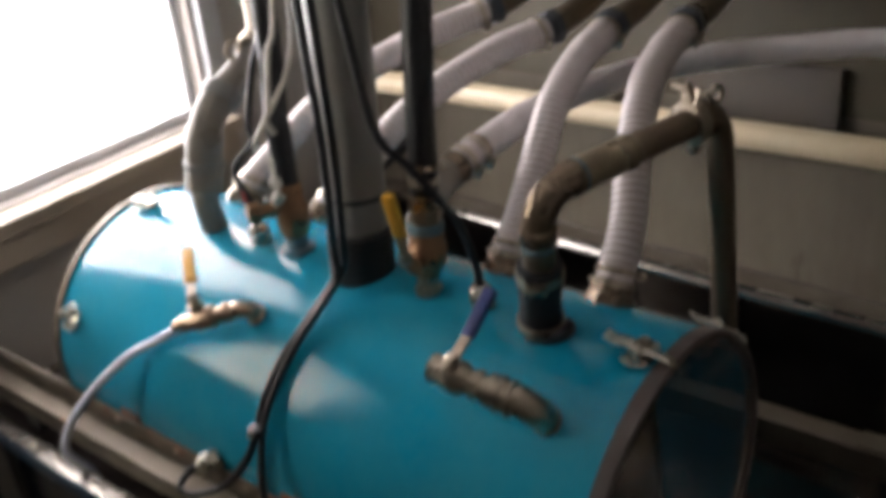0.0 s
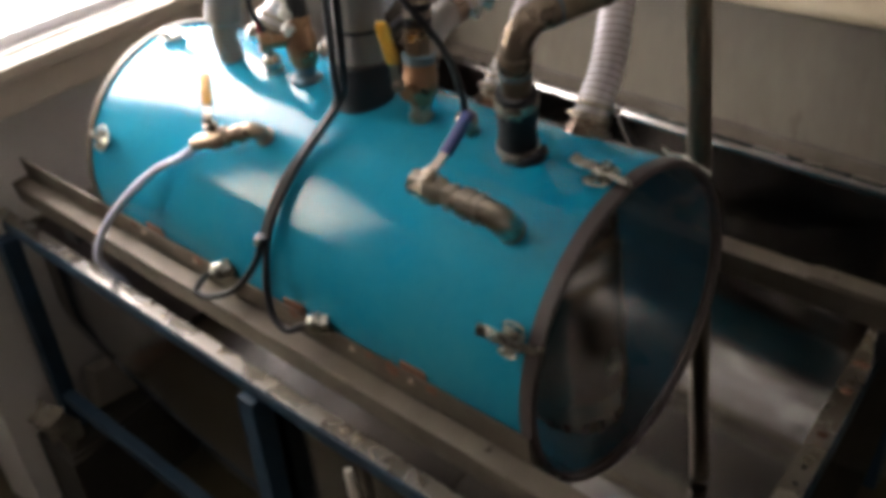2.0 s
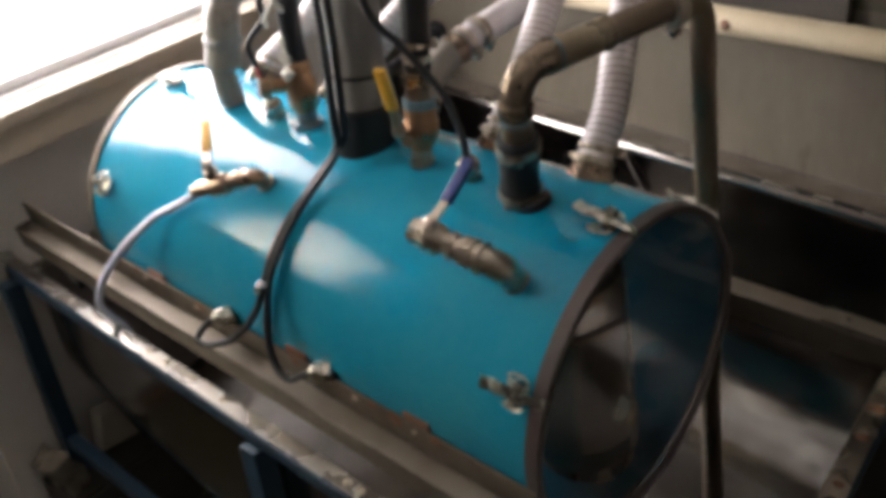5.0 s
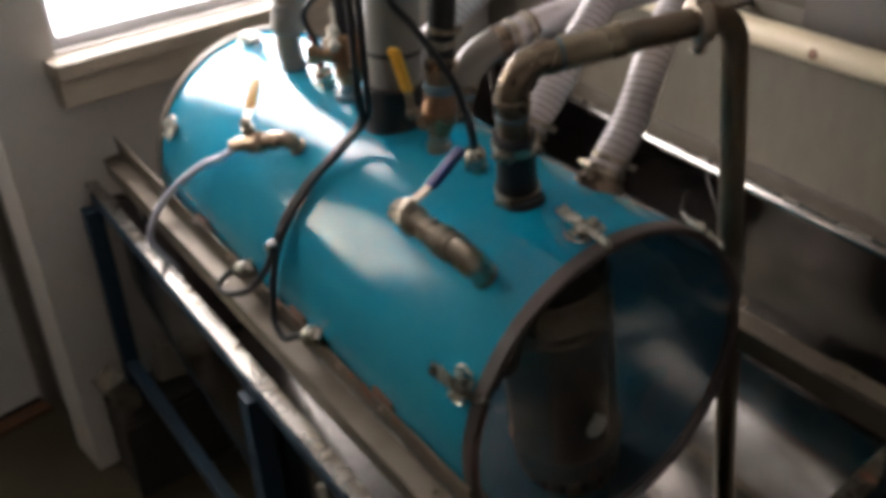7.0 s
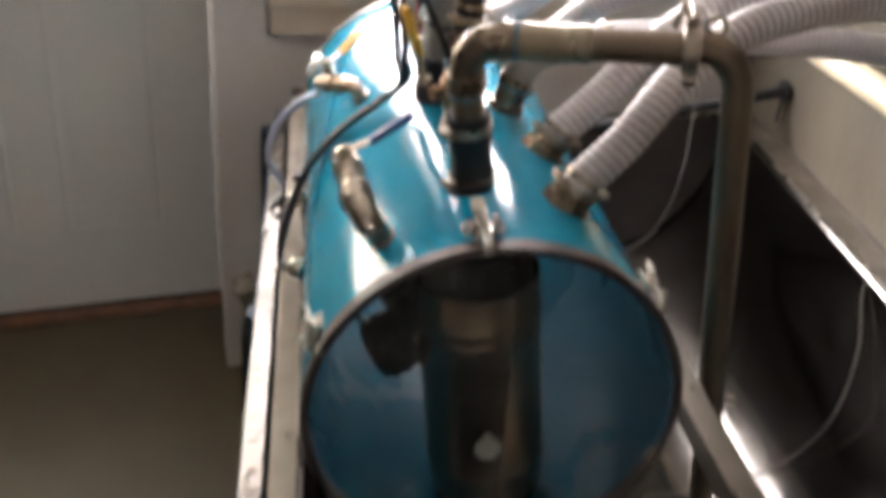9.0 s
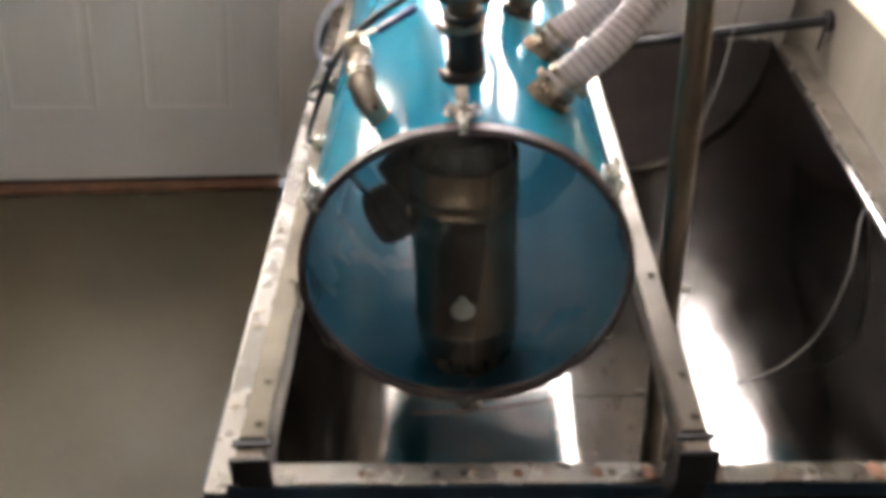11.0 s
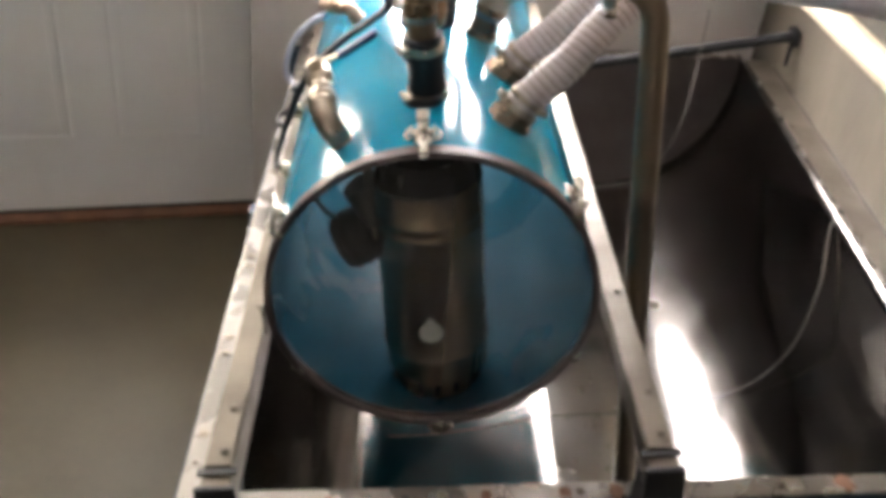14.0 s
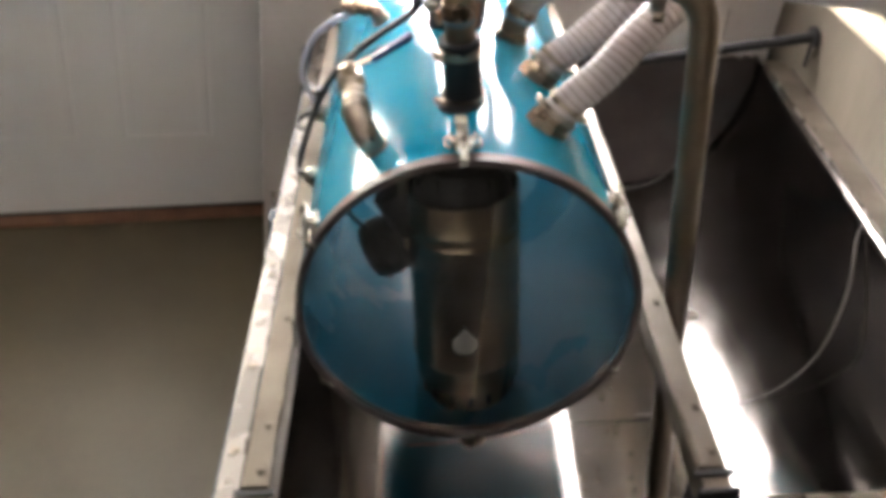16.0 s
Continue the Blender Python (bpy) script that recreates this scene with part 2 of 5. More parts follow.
def part(name, bm, material, parent=None, label="", smooth=True, category="", kind="", group=""):
    """Links a bmesh, built at world places, as one mesh object."""
    base = ORIGIN.get(parent, Vector())
    own = Vector()
    if parent is None and bm.verts:
        own = Vector((sum(v.co.x for v in bm.verts) / len(bm.verts), sum(v.co.y for v in bm.verts) / len(bm.verts), min(v.co.z for v in bm.verts)))
    bmesh.ops.translate(bm, verts=bm.verts, vec=-(base + own))
    bmesh.ops.recalc_face_normals(bm, faces=bm.faces)
    me = bpy.data.meshes.new(name)
    bm.to_mesh(me)
    bm.free()
    if smooth:
        me.polygons.foreach_set("use_smooth", [True] * len(me.polygons))
        me.set_sharp_from_angle(angle=radians(38))
    me.materials.append(material)
    ob = new(name, me)
    ob.location = own
    if parent is not None:
        ob.parent = parent
    ORIGIN[ob] = base + own
    if label or category or kind or group:
        tagged(ob, label, category, group, kind)
    return ob


def frame_of(way):
    """Two directions square to a way."""
    way = Vector(way).normalized()
    side = way.orthogonal().normalized()
    return way, side, way.cross(side)


def lathe(bm, base, way, profile, n=32, close=True):
    """Turns a profile of (distance along, radius) round the line from base."""
    way, u, v = frame_of(way)
    rings = []
    for s, r in profile:
        c = Vector(base) + way * s
        rings.append([bm.verts.new(c + (u * math.cos(k * math.tau / n) + v * math.sin(k * math.tau / n)) * r) for k in range(n)])
    for a, b in zip(rings, rings[1:]):
        for k in range(n):
            bm.faces.new((a[k], a[(k + 1) % n], b[(k + 1) % n], b[k]))
    if close:
        for ring in (rings[0], rings[-1]):
            bm.faces.new(ring)
    return bm


def spline(points, per=8):
    """A smooth line through the points."""
    p = [Vector(q) for q in points]
    p = [p[0] * 2 - p[1], *p, p[-1] * 2 - p[-2]]
    out = []
    for k in range(1, len(p) - 2):
        for j in range(per):
            t = j / per
            a, b, c, d = p[k - 1], p[k], p[k + 1], p[k + 2]
            out.append(0.5 * (2 * b + (c - a) * t + (2 * a - 5 * b + 4 * c - d) * t * t + (3 * b - a - 3 * c + d) * t ** 3))
    return [*out, p[-2]]


def even(points, step):
    """The same line with points at even steps."""
    out, left = [points[0]], step
    for a, b in zip(points, points[1:]):
        length = (b - a).length
        while left <= length:
            out.append(a.lerp(b, left / length))
            left += step
        left -= length
    return out


def sweep(bm, points, radius, n=16, close=True):
    """A tube along a line; radius may be a function of the distance."""
    points = [Vector(p) for p in points]
    u, rings, gone = None, [], 0.0
    for k, p in enumerate(points):
        way = (points[min(k + 1, len(points) - 1)] - points[max(k - 1, 0)]).normalized()
        u = way.orthogonal().normalized() if u is None else (u - way * u.dot(way)).normalized()
        v = way.cross(u)
        gone += (p - points[k - 1]).length if k else 0.0
        r = radius(gone) if callable(radius) else radius
        rings.append([bm.verts.new(p + (u * math.cos(j * math.tau / n) + v * math.sin(j * math.tau / n)) * r) for j in range(n)])
    for a, b in zip(rings, rings[1:]):
        for j in range(n):
            bm.faces.new((a[j], a[(j + 1) % n], b[(j + 1) % n], b[j]))
    if close:
        bm.faces.new(rings[0])
        bm.faces.new(rings[-1])
    return bm


def block(bm, m, size, bevel=0.0):
    """A box of that size at the pose m."""
    made = bmesh.ops.create_cube(bm, size=1.0, matrix=m @ Matrix.Diagonal((*size, 1)))["verts"]
    if bevel:
        edges = {e for v in made for e in v.link_edges}
        bmesh.ops.bevel(bm, geom=list(edges), offset=bevel, segments=2, profile=0.6, affect="EDGES")
    return bm


def basis(place, x_way, z_way):
    """A pose at a place with its x along one way and its z near another."""
    x = Vector(x_way).normalized()
    y = Vector(z_way).cross(x).normalized()
    z = x.cross(y)
    return Matrix.Translation(place) @ Matrix((x, y, z)).transposed().to_4x4()


def bar_between(bm, a, b, width, height, up=(0, 0, 1), bevel=0.002):
    a, b = Vector(a), Vector(b)
    return block(bm, basis((a + b) / 2, b - a, up), ((b - a).length, width, height), bevel)


def prism(bm, outline, z0, z1):
    """An upright body over an outline of (x, y)."""
    low = [bm.verts.new((x, y, z0)) for x, y in outline]
    high = [bm.verts.new((x, y, z1)) for x, y in outline]
    bm.faces.new(low[::-1])
    bm.faces.new(high)
    for k in range(len(outline)):
        j = (k + 1) % len(outline)
        bm.faces.new((low[k], low[j], high[j], high[k]))
    return bm


def bolt(parent, place, way, r=0.007, h=0.005, name="bolt", material=None):
    bm = lathe(bmesh.new(), Vector(place) - Vector(way).normalized() * 0.002, way, ((0, r * 1.35), (0.0025, r * 1.35), (0.0025, r), (h, r), (h + 0.002, r * 0.6)), 6 if name == "nut" else 12)
    return part(name, bm, material or M_NICKEL, parent)


def clamp_band(parent, place, way, r, width=0.012, side=None):
    """A worm-drive clamp: a band with its screw housing."""
    way = Vector(way).normalized()
    bm = lathe(bmesh.new(), Vector(place) - way * width / 2, way, ((0, r), (0.0005, r + 0.0018), (width - 0.0005, r + 0.0018), (width, r)), 32, False)
    band = part("clamp_band", bm, M_NICKEL, parent, "steel worm-drive clamp band")
    side = Vector(side) if side is not None else way.orthogonal()
    side = (side - way * side.dot(way)).normalized()
    across = way.cross(side)
    bm = block(bmesh.new(), basis(Vector(place) + side * (r + 0.006), across, side), (0.022, width * 0.9, 0.009), 0.0015)
    lathe(bm, Vector(place) + side * (r + 0.006) - across * 0.019, across, ((0, 0.0035), (0.009, 0.0035), (0.009, 0.005), (0.014, 0.005)), 8)
    part("clamp_screw", bm, M_NICKEL, band)
    return band

# ---- the room ----
def quad_wall(name, a, b, z0, z1, thick, material, openings=(), label="", category="wall"):
    """An upright wall from a to b (x, y), its body on the right-hand side of that way, with openings of (along0, along1, z0, z1)."""
    a, b = Vector((*a, 0)), Vector((*b, 0))
    way = (b - a).normalized()
    back = Vector((way.y, -way.x, 0)) * thick
    bm = bmesh.new()

    def piece(s0, s1, w0, w1):
        p, q = a + way * s0, a + way * s1
        prism(bm, [tuple(v[:2]) for v in (p, q, q + back, p + back)], w0, w1)

    length, s = (b - a).length, 0.0
    for s0, s1, w0, w1 in openings:
        piece(s, s0, z0, z1)
        if w0 > z0:
            piece(s0, s1, z0, w0)
        if w1 < z1:
            piece(s0, s1, w1, z1)
        s = s1
    piece(s, length, z0, z1)
    return part(name, bm, material, None, label, False, category, "structure")


CEIL = 2.5
bm = prism(bmesh.new(), [(-3.3, -3.1), (1.4, -3.1), (1.4, 2.6), (-3.3, 2.6)], FLOOR - 0.1, FLOOR)
part("floor", bm, M_FLOOR, None, "smooth worn brown concrete floor", False, "floor", "structure")
# unseen ceiling, kept pale to fill the room with bounced light
bm = prism(bmesh.new(), [(-3.3, -3.1), (1.4, -3.1), (1.4, 2.6), (-3.3, 2.6)], CEIL, CEIL + 0.1)
part("ceiling", bm, M_CEIL, None, "unseen ceiling, pale to bounce light into the room", False, "ceiling", "structure")

WIN = (-0.327, 0.545, 1.066, 2.04)
slope = math.hypot(1, 0.14)
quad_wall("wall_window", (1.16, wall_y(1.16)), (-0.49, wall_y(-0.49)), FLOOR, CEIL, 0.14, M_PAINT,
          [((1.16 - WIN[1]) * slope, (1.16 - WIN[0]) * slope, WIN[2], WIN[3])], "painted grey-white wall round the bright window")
# jamb shade is put into this wall's colour
quad_wall("wall_return", (-0.49, wall_y(-0.49) + 0.141), (-0.49, door_y(-0.49) + 0.14), FLOOR, CEIL, 0.1, M_SHADED_WALL, (), "short return wall beside the white door, darkened for jamb shade")
dslope = math.hypot(1, 0.22)
DOOR = (-1.60, -0.54, FLOOR + 0.012, 2.20)
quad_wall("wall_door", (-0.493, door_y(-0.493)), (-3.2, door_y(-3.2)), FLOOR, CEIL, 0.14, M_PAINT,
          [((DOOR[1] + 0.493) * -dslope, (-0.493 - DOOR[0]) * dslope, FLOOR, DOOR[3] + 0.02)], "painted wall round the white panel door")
quad_wall("wall_side", (side_x(-3.0), -3.0), (side_x(1.9), 1.9), FLOOR, CEIL, 0.14, M_WALL, (), "stained and scratched grey plaster wall behind the tank")
quad_wall("wall_upper", (side_x(-2.99) - 0.004, -2.99), (side_x(1.68) - 0.004, 1.68), 1.135, CEIL - 0.004, 0.003, M_OLIVE, (), "darker olive-brown paint on the wall above the cream pipe")
# unseen wall, coloured dark so the tank reflects little from that side
quad_wall("wall_west", (-3.2, 1.29), (-3.2, -3.0), FLOOR, CEIL, 0.1, M_SHADED_WALL, (), "unseen west wall, darkened to keep reflections dim")
# unseen wall, added pale as a reflector facing the drum's lid
quad_wall("wall_south", (-3.2, -3.0), (0.82, -3.0), FLOOR, CEIL, 0.1, M_SOUTH, (), "unseen south wall, pale to bounce light into the drum")

# a low dark curb along the foot of the window wall
CURB = 0.14
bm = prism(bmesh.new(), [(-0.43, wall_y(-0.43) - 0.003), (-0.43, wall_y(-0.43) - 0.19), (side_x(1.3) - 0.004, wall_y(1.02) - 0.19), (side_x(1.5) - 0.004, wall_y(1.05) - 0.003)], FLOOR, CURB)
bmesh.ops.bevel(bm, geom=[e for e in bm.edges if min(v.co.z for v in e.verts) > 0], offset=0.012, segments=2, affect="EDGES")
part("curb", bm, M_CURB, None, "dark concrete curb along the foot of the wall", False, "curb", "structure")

# the bright outdoors
bm = prism(bmesh.new(), [(-3.4, 3.2), (2.2, 3.2), (2.2, 3.25), (-3.4, 3.25)], 0.2, 3.4)
part("backdrop", bm, glow, None, "bright overcast sky outside the windows", False, "sky", "structure")


# ---- window ----
def along(x, off=0.0, z=0.0):
    """A place on the window wall, off metres in front of it."""
    n = Vector((0.14, -1, 0)).normalized()
    return Vector((x, wall_y(x), z)) + n * off


window = thing("window_1", along(0.11, 0, WIN[2]), "bright window with white frame and cream wooden sill", "window", "", "structure")
W_WAY, W_OUT = Vector((1, 0.14, 0)).normalized(), Vector((0.14, -1, 0)).normalized()
for x0, z0, x1, z1 in ((WIN[0] + 0.012, WIN[2], WIN[0] + 0.012, WIN[3]), (WIN[1] - 0.012, WIN[2], WIN[1] - 0.012, WIN[3])):
    bm = bar_between(bmesh.new(), along(x0, -0.06, z0), along(x1, -0.06, z1), 0.05, 0.028, W_WAY, 0.003)
    part("window_frame", bm, M_FRAME, window, "", False)
for z in (WIN[2] + 0.014, WIN[3] - 0.014):
    bm = bar_between(bmesh.new(), along(WIN[0] + 0.026, -0.06, z), along(WIN[1] - 0.026, -0.06, z), 0.05, 0.028, (0, 0, 1), 0.003)
    part("window_frame", bm, M_FRAME, window, "", False)
bm = bar_between(bmesh.new(), along(WIN[0] + 0.02, -0.075, (WIN[2] + WIN[3]) / 2), along(WIN[1] - 0.02, -0.075, (WIN[2] + WIN[3]) / 2), 0.004, WIN[3] - WIN[2] - 0.03, (0, 0, 1), 0)
pane = part("pane", bm, M_GLASS, window, "clear window pane", False)
pane.visible_shadow = False
bm = bar_between(bmesh.new(), along(WIN[0] - 0.03, 0.0, 1.042), along(WIN[1] + 0.06, 0.0, 1.042), 0.13, 0.038, (0, 0, 1), 0.008)
part("window_sill", bm, M_SILL, window, "cream painted wooden sill", False)
bm = bar_between(bmesh.new(), along(WIN[0] - 0.022, 0.026, 0.985), along(WIN[1] + 0.05, 0.026, 0.985), 0.046, 0.072, (0, 0, 1), 0.006)
part("apron", bm, M_SILL, window, "cream wooden apron under the sill", False)
bm = bar_between(bmesh.new(), along(WIN[1] + 0.05, 0.012, 1.065), along(WIN[1] + 0.05, 0.012, WIN[3] + 0.05), 0.024, 0.07, W_WAY, 0.004)
part("casing", bm, M_FRAME, window, "", False)


# ---- door ----
def at_door(x, off=0.0, z=0.0):
    n = Vector((0.22, -1, 0)).normalized()
    return Vector((x, door_y(x), z)) + n * off


door = thing("door_1", at_door(-1.07, 0, FLOOR), "closed white panel door with a glazed upper half", "door", "", "structure")
DG = (-1.50, -0.94, 1.15, 2.12)


def door_piece(name, x0, x1, z0, z1, off, thick, material=M_DOOR, bevel=0.004):
    bm = bar_between(bmesh.new(), at_door(x0, off, (z0 + z1) / 2), at_door(x1, off, (z0 + z1) / 2), thick, z1 - z0, (0, 0, 1), bevel)
    return part(name, bm, material, door, "", False)


door_piece("leaf", DOOR[0] + 0.004, DOOR[1] - 0.004, DOOR[2], DG[2], -0.02, 0.044)
door_piece("top_rail", DOOR[0] + 0.004, DOOR[1] - 0.004, DG[3], DOOR[3], -0.02, 0.044)
door_piece("stile", DOOR[0] + 0.004, DG[0], DG[2] + 0.001, DG[3] - 0.001, -0.02, 0.044)
door_piece("stile", DG[1], DOOR[1] - 0.004, DG[2] + 0.001, DG[3] - 0.001, -0.02, 0.044)
lite = door_piece("pane", DG[0] + 0.003, DG[1] - 0.003, DG[2] + 0.003, DG[3] - 0.003, -0.02, 0.006, M_DOOR_GLASS, 0)
lite.visible_shadow = False
for x0, x1 in ((-0.99, -0.72), (-1.41, -1.145)):
    bm = bmesh.new()
    z0, z1 = 0.19, 1.02
    for a, b, c, d in ((x0, z0, x1, z0), (x0, z1, x1, z1), (x0, z0, x0, z1), (x1, z0, x1, z1)):
        sweep(bm, [at_door(a, -0.004, b), at_door(c, -0.004, d)], 0.010, 10)
    part("panel_moulding", bm, M_DOOR, door, "", False)
    door_piece("raised_panel", x0 + 0.03, x1 - 0.03, z0 + 0.03, z1 - 0.03, 0.0, 0.008, M_DOOR, 0.003)
door_piece("weather_strip", DOOR[0] + 0.006, DOOR[1] - 0.006, DOOR[2] - 0.010, DOOR[2] + 0.012, 0.006, 0.006, M_RUBBER, 0.001)
bm = bar_between(bmesh.new(), at_door(DOOR[0], 0.035, FLOOR + 0.007), at_door(DOOR[1], 0.035, FLOOR + 0.007), 0.06, 0.014, (0, 0, 1), 0.003)
part("threshold", bm, M_THRESH, None, "rust-brown metal door threshold on the floor", False, "threshold", "structure")
# strip coloured dark for the shade in the door's recess
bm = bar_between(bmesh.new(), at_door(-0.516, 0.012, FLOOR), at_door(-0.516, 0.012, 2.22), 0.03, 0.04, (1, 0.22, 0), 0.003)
part("door_trim", bm, M_SHADED_WALL, None, "door jamb strip darkened for the shade beside the door", False, "trim", "structure")

# ---- the tank ----
RIM = 0.735


def tank_left(y):
    """The near side, square to the window wall's end."""
    return -0.304


def tank_right(y):
    return 0.893 + 0.05 * y


def front_y(x):
    return -0.278 + 0.1 * x


FRONT_Z = 0.772


def end_y(x):
    return 1.385 + 0.14 * x


SHIFT = -0.32  # how far the lowest line lies from the middle
DISH, FOLD, FLAT = 0.85, 0.35, 0.58  # the bottom's curvature up to a fold, then level up to the rounded wall side


def low_z(y):
    return 0.105 + 0.13 * max(y - 0.35, 0.0) ** 2


def trough(y, s):
    """Across the tank at y: s from -1 (near side) to 1 (wall side): a dished bottom with a fold, rounded sides and upright edges."""
    low, half = (tank_left(y) + tank_right(y)) / 2 + SHIFT, (tank_right(y) - tank_left(y)) / 2
    z0, k, sign = low_z(y), abs(s), 1 if s >= 0 else -1
    reach, e = half - sign * SHIFT, FLAT if s >= 0 else 0.02
    z1 = z0 + DISH * FOLD ** 2 / 2 if s >= 0 else z0
    if k < 0.4:
        d = FOLD * k / 0.2 if k < 0.2 else FOLD + (FLAT - FOLD) * (k - 0.2) / 0.2
        if s < 0:
            return low - 0.02 * k / 0.4, z0
        return low + d, z0 + DISH * min(d, FOLD) ** 2 / 2
    r = reach - e
    if k < 0.85:
        a = math.pi / 2 * (k - 0.4) / 0.45
        return low + sign * (e + r * math.sin(a)), z1 + r * (1 - math.cos(a))
    top = z1 + r
    return low + sign * reach, top + (RIM - top) * (k - 0.85) / 0.15


def trough_z(x, y):
    """The bottom's height under a place in the tank."""
    side = 1 if x > (tank_left(y) + tank_right(y)) / 2 + SHIFT else -1
    for k in range(201):
        px, z = trough(y, side * k / 200)
        if (px - x) * side >= 0:
            return z
    return RIM


def tank_point(s, v, off=0.0):
    """s from 0 (near rim) to 1 (wall rim), v from 0 (front) to 1 (window end)."""
    y = front_y(0.29) + (end_y(0.29) - front_y(0.29)) * v
    x, z = trough(y, s * 2 - 1)
    return Vector((x, front_y(x) + (end_y(x) - front_y(x)) * v, z + off))


tank = thing("tank", (0.29, 0.6, FLOOR), "open stainless steel tank on a blue steel frame", "tank")
bm = bmesh.new()
NS, NV = 100, 24
grid = [[bm.verts.new(tank_point(i / NS, j / NV)) for i in range(NS + 1)] for j in range(NV + 1)]
for j in range(NV):
    for i in range(NS):
        bm.faces.new((grid[j][i], grid[j][i + 1], grid[j + 1][i + 1], grid[j + 1][i]))
bm.faces.new(grid[0])
shell = part("basin", bm, M_STEEL, tank, "shiny stained stainless basin")
solid = shell.modifiers.new("sheet", "SOLIDIFY")
solid.thickness, solid.offset = 0.004, 1.0
bm = bmesh.new()
near = [bm.verts.new(tank_point(i / NS, 1.0) + Vector((0, 0.001, 0))) for i in range(NS + 1)]
far = [bm.verts.new(v.co + Vector((0, 0.005, 0))) for v in near]
bm.faces.new(near)
bm.faces.new(far)
for i in range(NS):
    bm.faces.new((near[i], near[i + 1], far[i + 1], far[i]))
part("end_sheet", bm, M_DULL, tank, "dull brownish steel end sheet", False)
bm = sweep(bmesh.new(), [tank_point(0.30 + 0.40 * i / 30, 0.465, 0.0004) for i in range(31)], 0.0022, 6)
part("weld_seam", bm, M_STEEL, tank)
rng = random.Random(7)
for k in range(18):
    x, y = rng.uniform(0.34, 0.50), rng.uniform(0.30, 0.72)
    r = rng.uniform(0.003, 0.009)
    c = Vector((x, y, trough_z(x, y) + 0.0012))
    bm = bmesh.new()
    ring = [bm.verts.new(c + Vector((math.cos(j * math.tau / 12), math.sin(j * math.tau / 12) * rng.uniform(1.0, 2.2), 0)) * r * rng.uniform(0.6, 1.2)) for j in range(12)]
    top = bm.verts.new(c + Vector((0, 0, r * 0.10)))
    for j in range(12):
        bm.faces.new((ring[j], ring[(j + 1) % 12], top))
    part("dried_splash", bm, M_SPLASH, shell, "pale dried water mark")
bm = bmesh.new()
bar_between(bm, (tank_left(-0.32) - 0.016, -0.325, RIM + 0.004), (tank_left(1.40) - 0.016, 1.478, RIM + 0.004), 0.030, 0.005, (0, 0, 1), 0.001)
rim_near = part("rim", bm, M_RAIL, tank, "shiny riveted rim strip", False)
bm = bar_between(bmesh.new(), (tank_left(0) - 0.012, front_y(-0.3) - 0.016, FRONT_Z + 0.0035), (tank_right(0) + 0.02, front_y(0.9) - 0.016, FRONT_Z + 0.0035), 0.034, 0.005, (0, 0, 1), 0.001)
rim_front = part("rim", bm, M_RAIL, tank, "", False)
bm = bar_between(bmesh.new(), (tank_right(-0.2) + 0.042, front_y(0.9) + 0.01, RIM + 0.003), (tank_right(1.46) + 0.042, 1.50, RIM + 0.003), 0.072, 0.005, (0, 0, 1), 0.001)
rim_wall = part("rim", bm, M_BAR, tank, "weathered flat rim against the wall", False)
for y0, y1 in ((-0.17, 0.645), (0.652, 1.47)):
    bm = bar_between(bmesh.new(), (tank_right(y0) + 0.002, y0, RIM + 0.005), (tank_right(y1) + 0.002, y1, RIM + 0.005), 0.007, 0.007, (0, 0, 1), 0.002)
    part("rim_lip", bm, M_RAIL, rim_wall, "bright worn steel lip", False)
bm = bar_between(bmesh.new(), (tank_left(1.35), end_y(-0.3) + 0.012, RIM + 0.003), (tank_right(1.46), end_y(0.95) + 0.012, RIM + 0.003), 0.03, 0.005, (0, 0, 1), 0.001)
part("rim", bm, M_RAIL, tank, "", False)
bm = sweep(bmesh.new(), [Vector((side_x(y) - 0.004, y, RIM + 0.004)) for y in [-0.2 + 0.05 * k for k in range(34)]], lambda q: 0.005 + 0.0015 * math.sin(q * 61) * math.sin(q * 23), 10)
part("sealant_bead", bm, M_PLATE, tank, "grimy brown sealant bead along the wall")
for x, r in ((0.262, 0.012), (0.60, 0.016), (0.19, 0.009), (-0.13, 0.006), (0.08, 0.007)):
    bm = lathe(bmesh.new(), (x, front_y(x) - 0.016, FRONT_Z + 0.0058), (0, 0, 1), ((0, r), (0.0006, r * 0.9), (0.001, r * 0.4)), 14)
    for p in bm.verts:
        p.co += Vector((noise.noise(p.co * 120), noise.noise(p.co * 120 + Vector((3, 0, 0))), 0)) * r * 0.5
    part("rust_patch", bm, M_THRESH, rim_front, "brown rust patch")
bm = bar_between(bmesh.new(), (-0.305, front_y(-0.305) - 0.002, (RIM + FRONT_Z) / 2 - 0.01), (0.89, front_y(0.89) - 0.002, (RIM + FRONT_Z) / 2 - 0.01), 0.003, FRONT_Z - RIM + 0.02, (0, 0, 1), 0)
part("upstand", bm, M_STEEL, tank, "narrow steel upstand under the front rim", False)
for x in (-0.03, 0.005, 0.60):
    bm = lathe(bmesh.new(), (x, front_y(x) - 0.016, FRONT_Z + 0.0045), (0, 0, 1), ((0, 0.0045), (0.0018, 0.0045)), 10)
    part("screw_hole", bm, M_CAP, rim_front)
